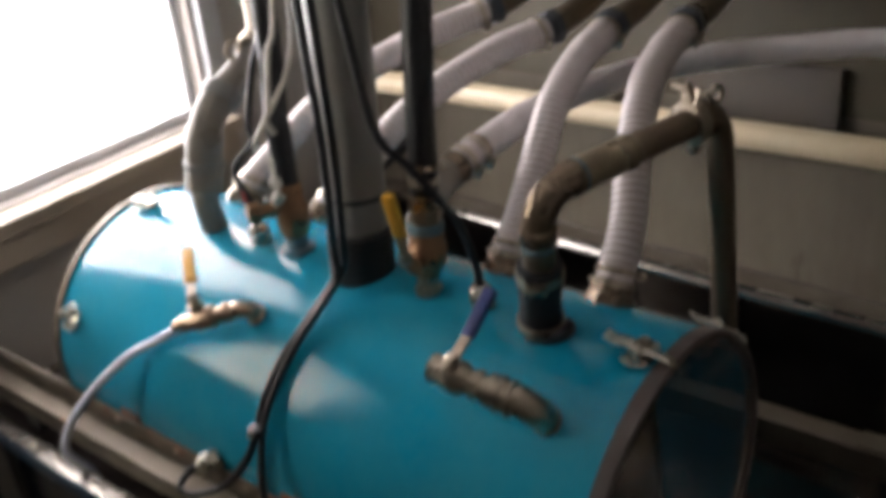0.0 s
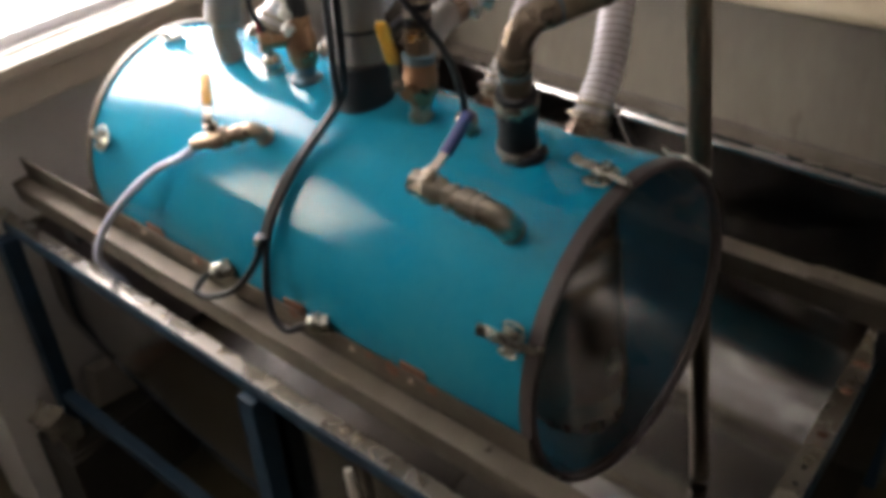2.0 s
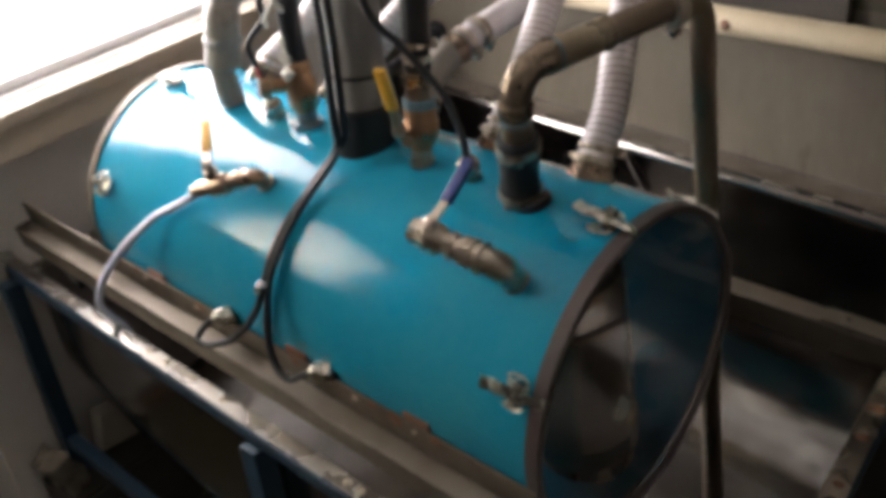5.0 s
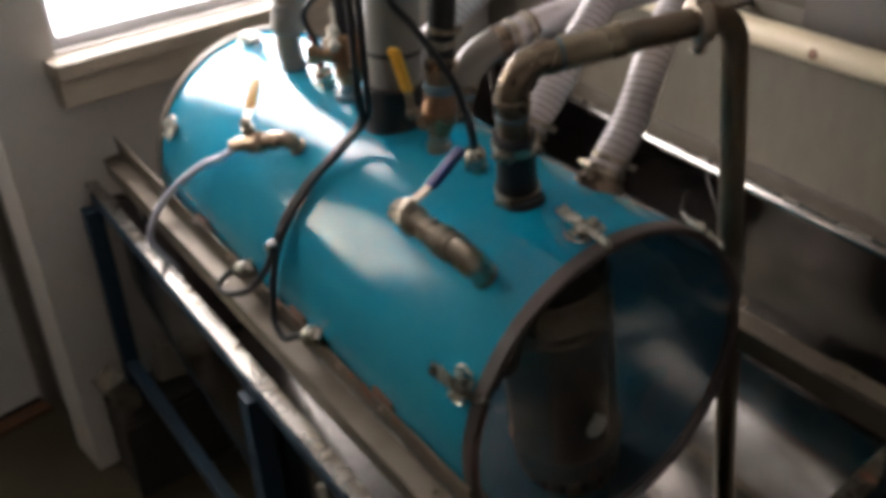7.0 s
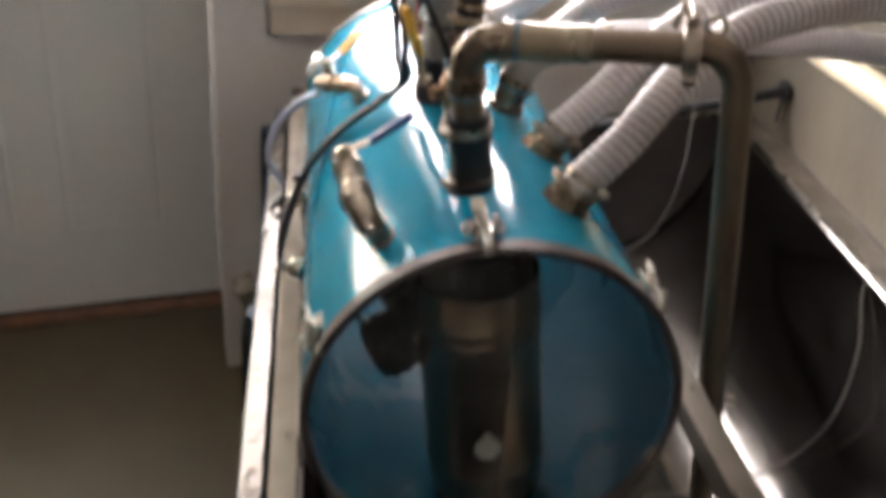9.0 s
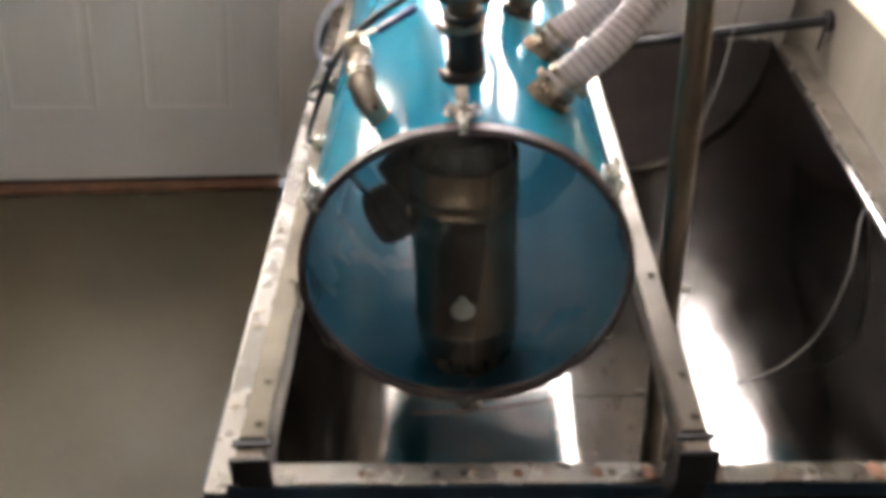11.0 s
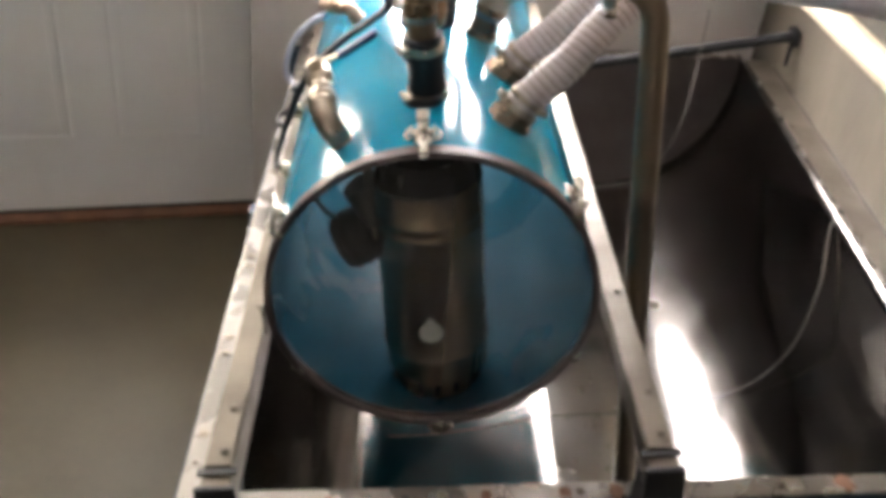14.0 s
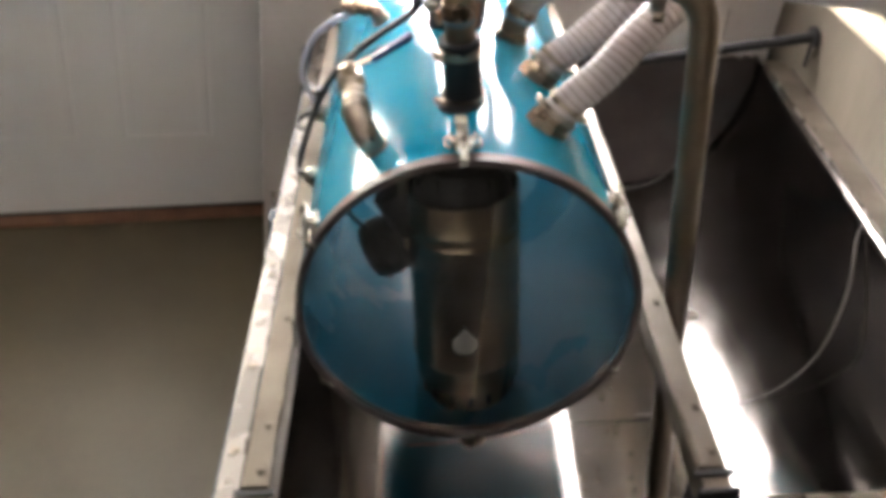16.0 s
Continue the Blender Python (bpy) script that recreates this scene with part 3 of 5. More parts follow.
# blue frame: rails and legs
for a, b in (((tank_left(-0.3) - 0.018, -0.30, RIM - 0.012), (tank_left(1.3) - 0.018, 1.43, RIM - 0.012)), ((-0.30, front_y(-0.3) - 0.018, FRONT_Z - 0.0125), (0.90, front_y(0.9) - 0.018, FRONT_Z - 0.0125))):
    bm = bar_between(bmesh.new(), a, b, 0.034, 0.026, (0, 0, 1), 0.003)
    part("frame_rail", bm, M_BLUE_FRAME, tank, "blue painted steel rail", False)
for x, y in ((-0.335, 0.52), (-0.35, 1.40), (-0.325, -0.26), (0.93, -0.16), (1.0, 1.38)):
    low = CURB if y > 1.2 else FLOOR
    bm = block(bmesh.new(), pose(x, y, (RIM - 0.026 + low) / 2), (0.042, 0.042, RIM - 0.026 - low), 0.003)
    part("leg", bm, M_BLUE_FRAME, tank, "", False)
bm = bar_between(bmesh.new(), (-0.35, 1.38, 0.25), (-0.335, -0.24, 0.25), 0.03, 0.03, (0, 0, 1), 0.002)
part("lower_rail", bm, M_BLUE_FRAME, tank, "", False)
for y in (-0.16, 0.02, 0.06, 0.27, 0.30, 0.62, 0.80, 0.86, 1.15):
    bolt(rim_near, (tank_left(y) - 0.016, y, RIM + 0.007), (0, 0, 1), 0.006, 0.003, "rivet")
for x in (-0.12, 0.02, 0.06, 0.21, 0.44, 0.50):
    bolt(rim_front, (x, front_y(x) - 0.016, FRONT_Z + 0.0065), (0, 0, 1), 0.005, 0.002, "rivet", M_BAR if x in (0.21, 0.50) else M_NICKEL)
for y in (0.30, 0.52, 0.72, 1.05):
    bolt(rim_wall, (tank_right(y) + 0.019, y, RIM + 0.007), (0, 0, 1), 0.006, 0.003, "rivet", M_BAR)


# ---- bars that carry the drum ----
def support_bar(x, z, label, width):
    bar = thing("support_bar", D(x, 0.5, z - 0.025), label, "steel bar", "bars under the drum")
    up = D(0, 0, 1) - D(0, 0, 0)
    bm = bar_between(bmesh.new(), D(x, -0.33, z), D(x, 1.42, z), width, 0.05, up, 0.003)
    part("tube", bm, M_BAR, bar, "", False)
    bm = bar_between(bmesh.new(), D(x, -0.338, z), D(x, -0.329, z), 0.052, 0.054, up, 0.003)
    part("end_cap", bm, M_CAP, bar, "black plastic end cap", False)
    bm = bar_between(bmesh.new(), D(x, -0.30, z + 0.0285), D(x, -0.16, z + 0.0285), width - 0.004, 0.006, up, 0.001)
    part("cover_plate", bm, M_BAR, bar, "", False)
    bm = bar_between(bmesh.new(), D(x, -0.312, z + 0.027), D(x, -0.302, z + 0.027), 0.05, 0.004, up, 0.0)
    part("joint_strip", bm, M_CAP, bar, "", False)
    for y, h in ((-0.275, 0.0315), (-0.195, 0.0315), (0.045, 0.025)):
        bolt(bar, D(x + 0.005, y, z + h), up, 0.0052, 0.004, "bolt", M_BAR)
    foot = D(x, -0.30, z - 0.026)
    for q, low in ((foot, FRONT_Z), (D(x, 1.2, z - 0.026), RIM)):
        bm = block(bmesh.new(), pose(q.x, q.y, (q.z + low + 0.006) / 2), (0.042, 0.05, max(q.z - low - 0.006, 0.01)), 0.002)
        part("spacer_block", bm, M_CAP, bar, "black spacer block", False)
    return bar


support_bar(-0.281, -0.070, "weathered square steel bar beside the drum, bolted over the tank", 0.038)
support_bar(0.287, -0.073, "square steel bar with black end cap, bolted over the tank", 0.037)
# angle strip along the drum's near side
shelf = thing("angle_strip", D(-0.259, 0.6, -0.043), "worn grey steel angle strip along the drum", "angle strip")
up_d = D(0, 0, 1) - D(0, 0, 0)
bm = bar_between(bmesh.new(), D(-0.2575, -0.02, -0.026), D(-0.2575, 1.42, -0.026), 0.004, 0.05, up_d, 0.0005)
part("upright_flange", bm, M_BAR, shelf, "", False)
for y in (0.20, 0.33, 0.54, 0.75, 0.92):
    bolt(shelf, D(-0.2595, y, -0.015), D(-1, 0, 0) - D(0, 0, 0), 0.005, 0.004)

for y, r in ((0.16, 0.010), (0.24, 0.014), (0.29, 0.008), (0.47, 0.011), (0.74, 0.013), (0.95, 0.009)):
    c = D(-0.2598, y, -0.008)
    bm = lathe(bmesh.new(), c, D(-1, 0, 0) - D(0, 0, 0), ((0, r), (0.0006, r * 0.9), (0.001, r * 0.4)), 14)
    for p in bm.verts:
        p.co += Vector((0, noise.noise(p.co * 120), noise.noise(p.co * 120 + Vector((3, 0, 0))))) * r * 0.6
    part("rust_patch", bm, M_THRESH, shelf, "brown rust patch", False)

# ---- the drum ----
LENGTH = 1.08
drum = thing("drum", D(0, 0.5, -0.25), "glossy teal horizontal steel drum with a clear front lid", "drum")
AX = D(0, 1, 0) - D(0, 0, 0)
bm = lathe(bmesh.new(), D(0, 0, 0), AX, ((0.0, 0.243), (0.0, 0.25), (0.006, 0.2505), (LENGTH - 0.006, 0.2505), (LENGTH, 0.249), (LENGTH, 0.243)), 128, False)
part("shell", bm, M_TEAL, drum, "glossy teal painted shell")
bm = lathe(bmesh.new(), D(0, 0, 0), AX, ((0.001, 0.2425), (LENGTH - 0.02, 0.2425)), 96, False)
part("lining", bm, M_TEAL_IN, drum, "teal inner wall, darkened for the drum's shaded inside")
bm = lathe(bmesh.new(), D(0, LENGTH - 0.012, 0), AX, ((0, 0.2423), (0.010, 0.2423)), 96)
end_lid = part("end_lid", bm, M_ACRYLIC_DIM, drum, "acrylic far lid, tinted dark to dim the drum's inside")
end_lid.visible_shadow = False
bm = lathe(bmesh.new(), D(0, LENGTH, 0), AX, ((-0.004, 0.251), (-0.004, 0.2545), (0.012, 0.2545), (0.014, 0.248), (0.006, 0.243)), 96, False)
part("end_ring", bm, M_BAR, drum, "pale metal edge ring")
bm = lathe(bmesh.new(), D(0, -0.021, 0), AX, ((0.020, 0.2410), (0.0, 0.2410), (-0.002, 0.2425), (-0.002, 0.2500), (0.0, 0.2518), (0.020, 0.2522), (0.021, 0.2410)), 128, False)
part("gasket", bm, M_GASKET, drum, "dark brown rubber edge gasket")
bm = lathe(bmesh.new(), D(0, -0.014, 0), AX, ((0, 0.2408), (0.010, 0.2408)), 96)
lid = part("lid", bm, M_ACRYLIC, drum, "clear acrylic lid")
lid.visible_shadow = False
for y in (0.20, 0.47, 0.88):
    for a in (-91, 97):
        o = out_of_drum(a)
        bm = block(bmesh.new(), basis(on_drum(a, y, 0.253), AX, o), (0.05, 0.03, 0.005), 0.001)
        part("foot_tab", bm, M_THRESH, drum, "rusty mounting tab", False)


def latch(angle, y, toward):
    """A toggle latch on the drum's edge; toward -1: the front lid, 1: the far end."""
    o, a = out_of_drum(angle), AX * toward
    side = o.cross(a).normalized()
    base = on_drum(angle, y, 0.2505)
    t = thing("toggle_latch", base, "zinc toggle latch that holds the drum's lid", "latch", "latches on the drum")
    part("base_plate", block(bmesh.new(), basis(base + o * 0.002, a, o), (0.034, 0.026, 0.004), 0.001), M_ZINC, t)
    for s in (-1, 1):
        bm = lathe(bmesh.new(), base + side * s * 0.013 + o * 0.006 - side * 0.0015, side, ((0, 0.0115), (0.003, 0.0115)), 20)
        bmesh.ops.translate(bm, verts=bm.verts, vec=o * 0.002 + side * s * 0.003)
        part("ear", bm, M_ZINC, t)
        ring = [base + side * s * (0.017 + 0.007 * math.sin(k * math.pi / 8)) + o * 0.006 + a * (0.016 * math.cos(k * math.pi / 8)) for k in range(9)]
        part("wire_loop", sweep(bmesh.new(), ring, 0.0022, 8), M_ZINC, t)
    bm = sweep(bmesh.new(), [base + side * -0.018 + o * 0.011, base + side * 0.018 + o * 0.011], 0.0035, 10)
    part("pivot_pin", bm, M_NICKEL, t)
    bm = bmesh.new()
    pts = [base + o * 0.012 + a * 0.004, base + o * 0.017 - a * 0.018, base + o * 0.016 - a * 0.034, base + o * 0.022 - a * 0.046]
    for p, q in zip(pts, pts[1:]):
        bar_between(bm, p, q, 0.017, 0.0035, o, 0.0006)
    part("lever", bm, M_ZINC, t, "worn zinc lever")
    bm = bmesh.new()
    pts = [base + o * 0.014 + a * 0.0, base + o * 0.011 + a * 0.022, base + o * 0.0065 + a * 0.040, base + o * -0.006 + a * 0.0445]
    for p, q in zip(pts, pts[1:]):
        bar_between(bm, p, q, 0.013, 0.003, o if q is not pts[-1] else a, 0.0005)
    part("hook", bm, M_ZINC, t)
    return t


for angle in (0, -59, 57, -120, 120, 180):
    latch(angle, 0.022, -1)
for angle in (0, -57, 57):
    latch(angle, LENGTH - 0.045, 1)

# ---- pump inside the drum ----
pump = thing("sump_pump", D(0.0, 0.11, -0.23), "stainless submersible pump standing inside the drum", "pump")
UPD = D(0, 0, 1) - D(0, 0, 0)
bm = lathe(bmesh.new(), D(0, 0.11, -0.205), UPD, ((0.0, 0.074), (0.0, 0.085), (0.045, 0.086), (0.05, 0.089), (0.055, 0.086), (0.278, 0.086), (0.280, 0.0875), (0.284, 0.086), (0.300, 0.086), (0.302, 0.0875), (0.306, 0.086), (0.352, 0.0855), (0.354, 0.083), (0.330, 0.0815), (0.330, 0.04)), 48)
part("motor_shell", bm, M_PUMP, pump, "brushed stainless motor shell")
bm = lathe(bmesh.new(), D(0, 0.11, 0.124), UPD, ((0.0, 0.074), (0.03, 0.072), (0.046, 0.064), (0.060, 0.058), (0.066, 0.040), (0.074, 0.03)), 48)
part("top_cover", bm, M_RUBBER, pump, "dark cast top cover")
bm = lathe(bmesh.new(), D(0, 0.11, -0.24), UPD, ((0.0, 0.078), (0.034, 0.078)), 36)
part("strainer", bm, M_PUMP, pump)
for k in range(16):
    a = k * math.tau / 16
    bm = block(bmesh.new(), basis(D(0.0782 * math.sin(a), 0.11 - 0.0782 * math.cos(a), -0.222), UPD, D(math.sin(a), -math.cos(a), 0) - D(0, 0, 0)), (0.02, 0.008, 0.002))
    part("strainer_slot", bm, M_CAP, pump)
bm = lathe(bmesh.new(), D(-0.006, 0.0255, -0.094), D(0, -1, 0) - D(0, 0, 0), ((0.0, 0.019), (0.0018, 0.019)), 28)
o0 = D(-0.006, 0.0237, -0.094)
tip = [bm.verts.new(o0 + v) for v in (UPD * 0.031, UPD * 0.012 + (D(0.014, 0, 0) - D(0, 0, 0)), UPD * 0.012 - (D(0.014, 0, 0) - D(0, 0, 0)))]
bm.faces.new(tip)
part("drop_badge", bm, M_WHITE, pump, "plain white drop-shaped badge", False)
bm = sweep(bmesh.new(), [D(0, 0.11, 0.16), D(0, 0.13, 0.20), D(0, 0.15, 0.25)], 0.03, 24)
part("discharge_neck", bm, M_RUBBER, pump)
bm = sweep(bmesh.new(), spline([D(0.045, 0.15, 0.14), D(0.075, 0.12, 0.19), D(0.07, 0.16, 0.235)], 8), 0.005, 8)
part("power_cord", bm, M_CABLE, pump)
for hx, low, high in ((-0.089, 0.06, 0.222), (0.079, 0.185, 0.226)):
    bm = bar_between(bmesh.new(), D(hx, 0.10, low), D(hx, 0.10, high), 0.014, 0.004, AX, 0.001)
    part("hanger", bm, M_RUBBER, pump, "", False)
bm = bar_between(bmesh.new(), D(-0.09, 0.10, 0.214), D(0.08, 0.10, 0.214), 0.016, 0.005, UPD, 0.001)
part("hanger_strap", bm, M_RUBBER, pump, "", False)
for k in range(5):
    a = math.radians(-70 + 35 * k)
    bm = block(bmesh.new(), basis(D(0.066 * math.sin(a), 0.11 - 0.066 * math.cos(a), 0.155), UPD, D(math.sin(a), -math.cos(a), 0) - D(0, 0, 0)), (0.045, 0.005, 0.012), 0.001)
    part("cover_rib", bm, M_RUBBER, pump, "", False)
fl = thing("float_switch", D(-0.13, 0.17, -0.02), "dark float switch hanging beside the pump", "float switch")
bm = lathe(bmesh.new(), D(-0.150, 0.16, -0.005), D(0.9, 0, 0.45) - D(0, 0, 0), ((0, 0.024), (0.004, 0.044), (0.03, 0.049), (0.062, 0.044), (0.068, 0.024)), 28)
part("float_body", bm, M_RUBBER, fl)
for k in (-1, 0, 1):
    bm = lathe(bmesh.new(), D(-0.150 + 0.031 + 0.018 * k, 0.16, 0.010 + 0.009 * k), D(0.9, 0, 0.45) - D(0, 0, 0), ((0, 0.046), (0.0005, 0.0515), (0.004, 0.0515), (0.0045, 0.046)), 8)
    part("float_rib", bm, M_RUBBER, fl, "", False)
bm = lathe(bmesh.new(), D(-0.112, 0.155, 0.115), D(0.5, 0, -0.85) - D(0, 0, 0), ((0, 0.014), (0.004, 0.031), (0.06, 0.034), (0.07, 0.018)), 24)
part("float_housing", bm, M_RUBBER, fl)
for pts in ([D(-0.14, 0.16, 0.03), D(-0.17, 0.15, 0.07), D(-0.185, 0.14, 0.11)], [D(-0.10, 0.16, 0.14), D(-0.06, 0.155, 0.18), D(-0.05, 0.16, 0.235)], [D(-0.15, 0.16, 0.15), D(-0.10, 0.16, 0.19), D(-0.07, 0.16, 0.23)]):
    part("float_cord", sweep(bmesh.new(), spline(pts, 6), 0.004, 8), M_CABLE, fl)
bm = bar_between(bmesh.new(), D(-0.086, 0.13, 0.02), D(-0.086, 0.13, 0.06), 0.012, 0.006, AX, 0.001)
part("buckle", bm, M_NICKEL, fl, "", False)
bm = lathe(bmesh.new(), on_drum(180, 0.012, 0.2505), out_of_drum(180), ((0, 0.016), (0.016, 0.016), (0.018, 0.021), (0.034, 0.021), (0.036, 0.016)), 28)
part("drain_plug", bm, M_ZINC, drum, "round brass drain plug under the shell")

# ---- discharge pipe of the pump ----
pipe = thing("discharge_pipe", D(0, 0.15, 0.25), "brown discharge pipe from the drum's top down into the tank", "pipe")
ELB, HUB = D(0.002, 0.146, 0.452), D(0.262, 0.074, 0.437)
c0 = D(0.008, 0.172, 0.241)
RUP = (ELB - c0).normalized()
bm = lathe(bmesh.new(), c0, RUP, ((0, 0.0295), (0.024, 0.0300), (0.032, 0.0268), (0.038, 0.0282), (0.046, 0.0266), (0.054, 0.0282), (0.062, 0.0266), (0.072, 0.0295), (0.108, 0.0295), (0.11, 0.025)), 36)
part("rubber_coupling", bm, M_RUBBER, pipe, "black ribbed rubber coupling")
clamp_band(pipe, c0 + RUP * 0.014, RUP, 0.030, 0.013, D(-1, -0.6, 0) - D(0, 0, 0))
clamp_band(pipe, c0 + RUP * 0.092, RUP, 0.0295, 0.013, D(-1, -0.6, 0) - D(0, 0, 0))
bm = lathe(bmesh.new(), c0 + RUP * 0.106, RUP, ((0, 0.0212), (0.038, 0.0212), (0.038, 0.0240), (0.050, 0.0248), (0.060, 0.0245), (0.062, 0.0225)), 32)
part("riser", bm, M_BRONZE, pipe)
bm = lathe(bmesh.new(), c0 + RUP * 0.134, RUP, ((0, 0.0213), (0.002, 0.0232), (0.008, 0.0232), (0.01, 0.0213)), 32)
part("thread_tape", bm, M_PRIMER, pipe, "blue thread tape")
run = (HUB - ELB).normalized()
q0, q1, q2 = ELB - RUP * 0.055, ELB, ELB + run * 0.055
bend = [q0 * (1 - t) ** 2 + q1 * 2 * t * (1 - t) + q2 * t * t for t in [k / 12 for k in range(13)]]
bm = sweep(bmesh.new(), [q0 - RUP * 0.012, *bend, q2 + run * 0.006], lambda s: 0.0242 if s < 0.012 or s > 0.086 else 0.0218, 32)
part("elbow", bm, M_BRONZE, pipe, "brown cast pipe elbow")
bm = lathe(bmesh.new(), q2 + run * 0.002, run, ((0, 0.0225), (0.003, 0.0238), (0.009, 0.0238), (0.012, 0.022)), 32)
part("thread_tape", bm, M_PRIMER, pipe)
bm = lathe(bmesh.new(), q2 + run * 0.012, run, ((0, 0.0215), (0.004, 0.0228), (0.010, 0.0236), (0.016, 0.0226), (0.070, 0.0226), (0.076, 0.0236), (0.086, 0.0236), (0.088, 0.0208)), 32)
part("sleeve", bm, M_PIPE_TAN, pipe, "pale tan pipe sleeve")
bm = lathe(bmesh.new(), q2 + run * 0.09, run, ((0, 0.0205), ((HUB - q2).length - 0.10, 0.0205)), 32)
part("cross_pipe", bm, M_PIPE_DARK, pipe)
foot = D(0.338, 0.063, -0.775)
top = D(0.320, 0.061, 0.437)
down = (foot - top).normalized()
b0, b2 = top - run * 0.055, top + down * 0.06
bend = [b0 * (1 - t) ** 2 + top * 2 * t * (1 - t) + b2 * t * t for t in [k / 12 for k in range(13)]]
bm = sweep(bmesh.new(), [HUB, *bend, foot.lerp(top, 0.5), foot], 0.0192, 32)
part("down_pipe", bm, M_PIPE_DARK, pipe, "brown-stained steel down pipe")
bm = lathe(bmesh.new(), HUB - run * 0.011, run, ((0, 0.022), (0.002, 0.030), (0.010, 0.0315), (0.020, 0.030), (0.022, 0.022)), 32)
hubp = part("pipe_clamp", bm, M_NICKEL, pipe, "hinged steel pipe clamp with a wing nut")
sidev = UPD.cross(run).normalized()
for s, w in ((1, UPD), (-1, UPD)):
    e = HUB + w * s * 0.036
    part("clamp_lug", block(bmesh.new(), basis(e, run, w), (0.016, 0.02, 0.016), 0.003), M_NICKEL, hubp)
part("clamp_bolt", sweep(bmesh.new(), [HUB + UPD * 0.046 - sidev * 0.03, HUB + UPD * 0.046 + sidev * 0.03], 0.004, 10), M_NICKEL, hubp)
ring = [HUB + UPD * (0.036 + 0.011 * math.sin(k * math.tau / 16)) + run * (0.026 + 0.011 * math.cos(k * math.tau / 16)) - sidev * 0.02 for k in range(17)]
part("wing", sweep(bmesh.new(), ring, 0.0036, 8), M_NICKEL, hubp)
for k in (-1, 1):
    part("wing", block(bmesh.new(), basis(HUB + UPD * 0.048 - run * (0.012 + 0.006 * k) - sidev * (0.018 + 0.012 * k), UPD + run * 0.4 * k, sidev), (0.026, 0.008, 0.006), 0.002), M_NICKEL, hubp)
bolt(pipe, D(0.352, 0.06, -0.09), run, 0.006, 0.012, "bolt")


# ---- clear ribbed hoses ----
def coil(line, r, pitch, wire):
    """A wire wound round a line."""
    out, u, gone = [], None, 0.0
    for k, p in enumerate(line[:-1]):
        way = (line[k + 1] - line[max(k - 1, 0)]).normalized()
        u = way.orthogonal().normalized() if u is None else (u - way * u.dot(way)).normalized()
        v = way.cross(u)
        step = (line[k + 1] - p).length
        for j in range(3):
            q = p.lerp(line[k + 1], j / 3)
            a = (gone + step * j / 3) / pitch * math.tau
            out.append(q + (u * math.cos(a) + v * math.sin(a)) * r)
        gone += step
    return sweep(bmesh.new(), out, wire, 5)


def hose(name_label, base_angle, base_y, points, fitting_end, r=0.0265):
    """A milky ribbed hose from the drum's shoulder to a fitting on the wall side."""
    o = out_of_drum(base_angle)
    b = on_drum(base_angle, base_y, 0.249)
    h = thing("suction_hose", b, name_label, "hose", "hoses from the drum")
    o = (o + (Vector(points[0]) - b).normalized() * 1.3).normalized()
    bm = lathe(bmesh.new(), b - o * 0.012, o, ((0, 0.036), (0.022, 0.036), (0.024, 0.031), (0.042, 0.03)), 8)
    part("hex_fitting", bm, M_BRONZE, h, "brown hexagonal fitting")
    line = even(spline([b + o * 0.012, b + o * 0.045, *points], 14), 0.0020)
    bm = sweep(bmesh.new(), line, lambda s: r + 0.0006 * math.cos(s * math.tau / 0.0115), 22)
    part("ribbed_tube", bm, M_HOSE, h)
    part("wire_spiral", coil(line, r - 0.0004, 0.0115, 0.0013), M_SPIRAL, h, "brown wire spiral in the hose wall")
    clamp_band(h, b + o * 0.026, o, r + 0.002, 0.010, D(-1, 0, -0.3) - D(0, 0, 0))
    clamp_band(h, b + o * 0.044, o, r + 0.002, 0.010, D(0.8, -0.8, -0.3) - D(0, 0, 0))
    if fitting_end:
        way = (line[-1] - line[-8]).normalized()
        clamp_band(h, line[-1] - way * 0.016, way, r + 0.002, 0.012, (0, -1, -0.5))
        bm = lathe(bmesh.new(), line[-1] - way * 0.012, way, ((0, 0.026), (0.02, 0.026), (0.02, 0.034), (0.04, 0.034), (0.042, 0.028)), 8)
        part("hose_barb", bm, M_BARB, h, "dark blue hose fitting")
        end = line[-1] + way * 0.02
        goal = Vector((side_x(end.y) - 0.001, end.y + 0.03, end.z + 0.09))
        bm = sweep(bmesh.new(), spline([end, end.lerp(goal, 0.35) + Vector((0, 0, -0.012)), goal], 8), 0.026, 20)
        part("elbow_pipe", bm, M_PIPE_DARK, h, "dark steel pipe into the wall")
    return h


LBL = "milky ribbed suction hose clamped to the drum's shoulder"
hose(LBL, 31, 0.14, [(0.172, 0.152, 1.215), (0.245, 0.182, 1.297), (0.34, 0.215, 1.358), (0.47, 0.25, 1.382), (0.58, 0.27, 1.39)], True)
hose(LBL, 33, 0.325, [(0.172, 0.333, 1.195), (0.235, 0.345, 1.258), (0.32, 0.365, 1.325), (0.44, 0.385, 1.37), (0.55, 0.40, 1.385)], True)
hose(LBL, 37, 0.74, [(0.195, 0.71, 1.185), (0.255, 0.67, 1.255), (0.34, 0.63, 1.31), (0.47, 0.58, 1.355), (0.57, 0.545, 1.37)], True)
hose(LBL, 33, 0.93, [(0.19, 0.91, 1.20), (0.25, 0.87, 1.262), (0.34, 0.82, 1.32), (0.45, 0.745, 1.37), (0.57, 0.68, 1.40)], True)

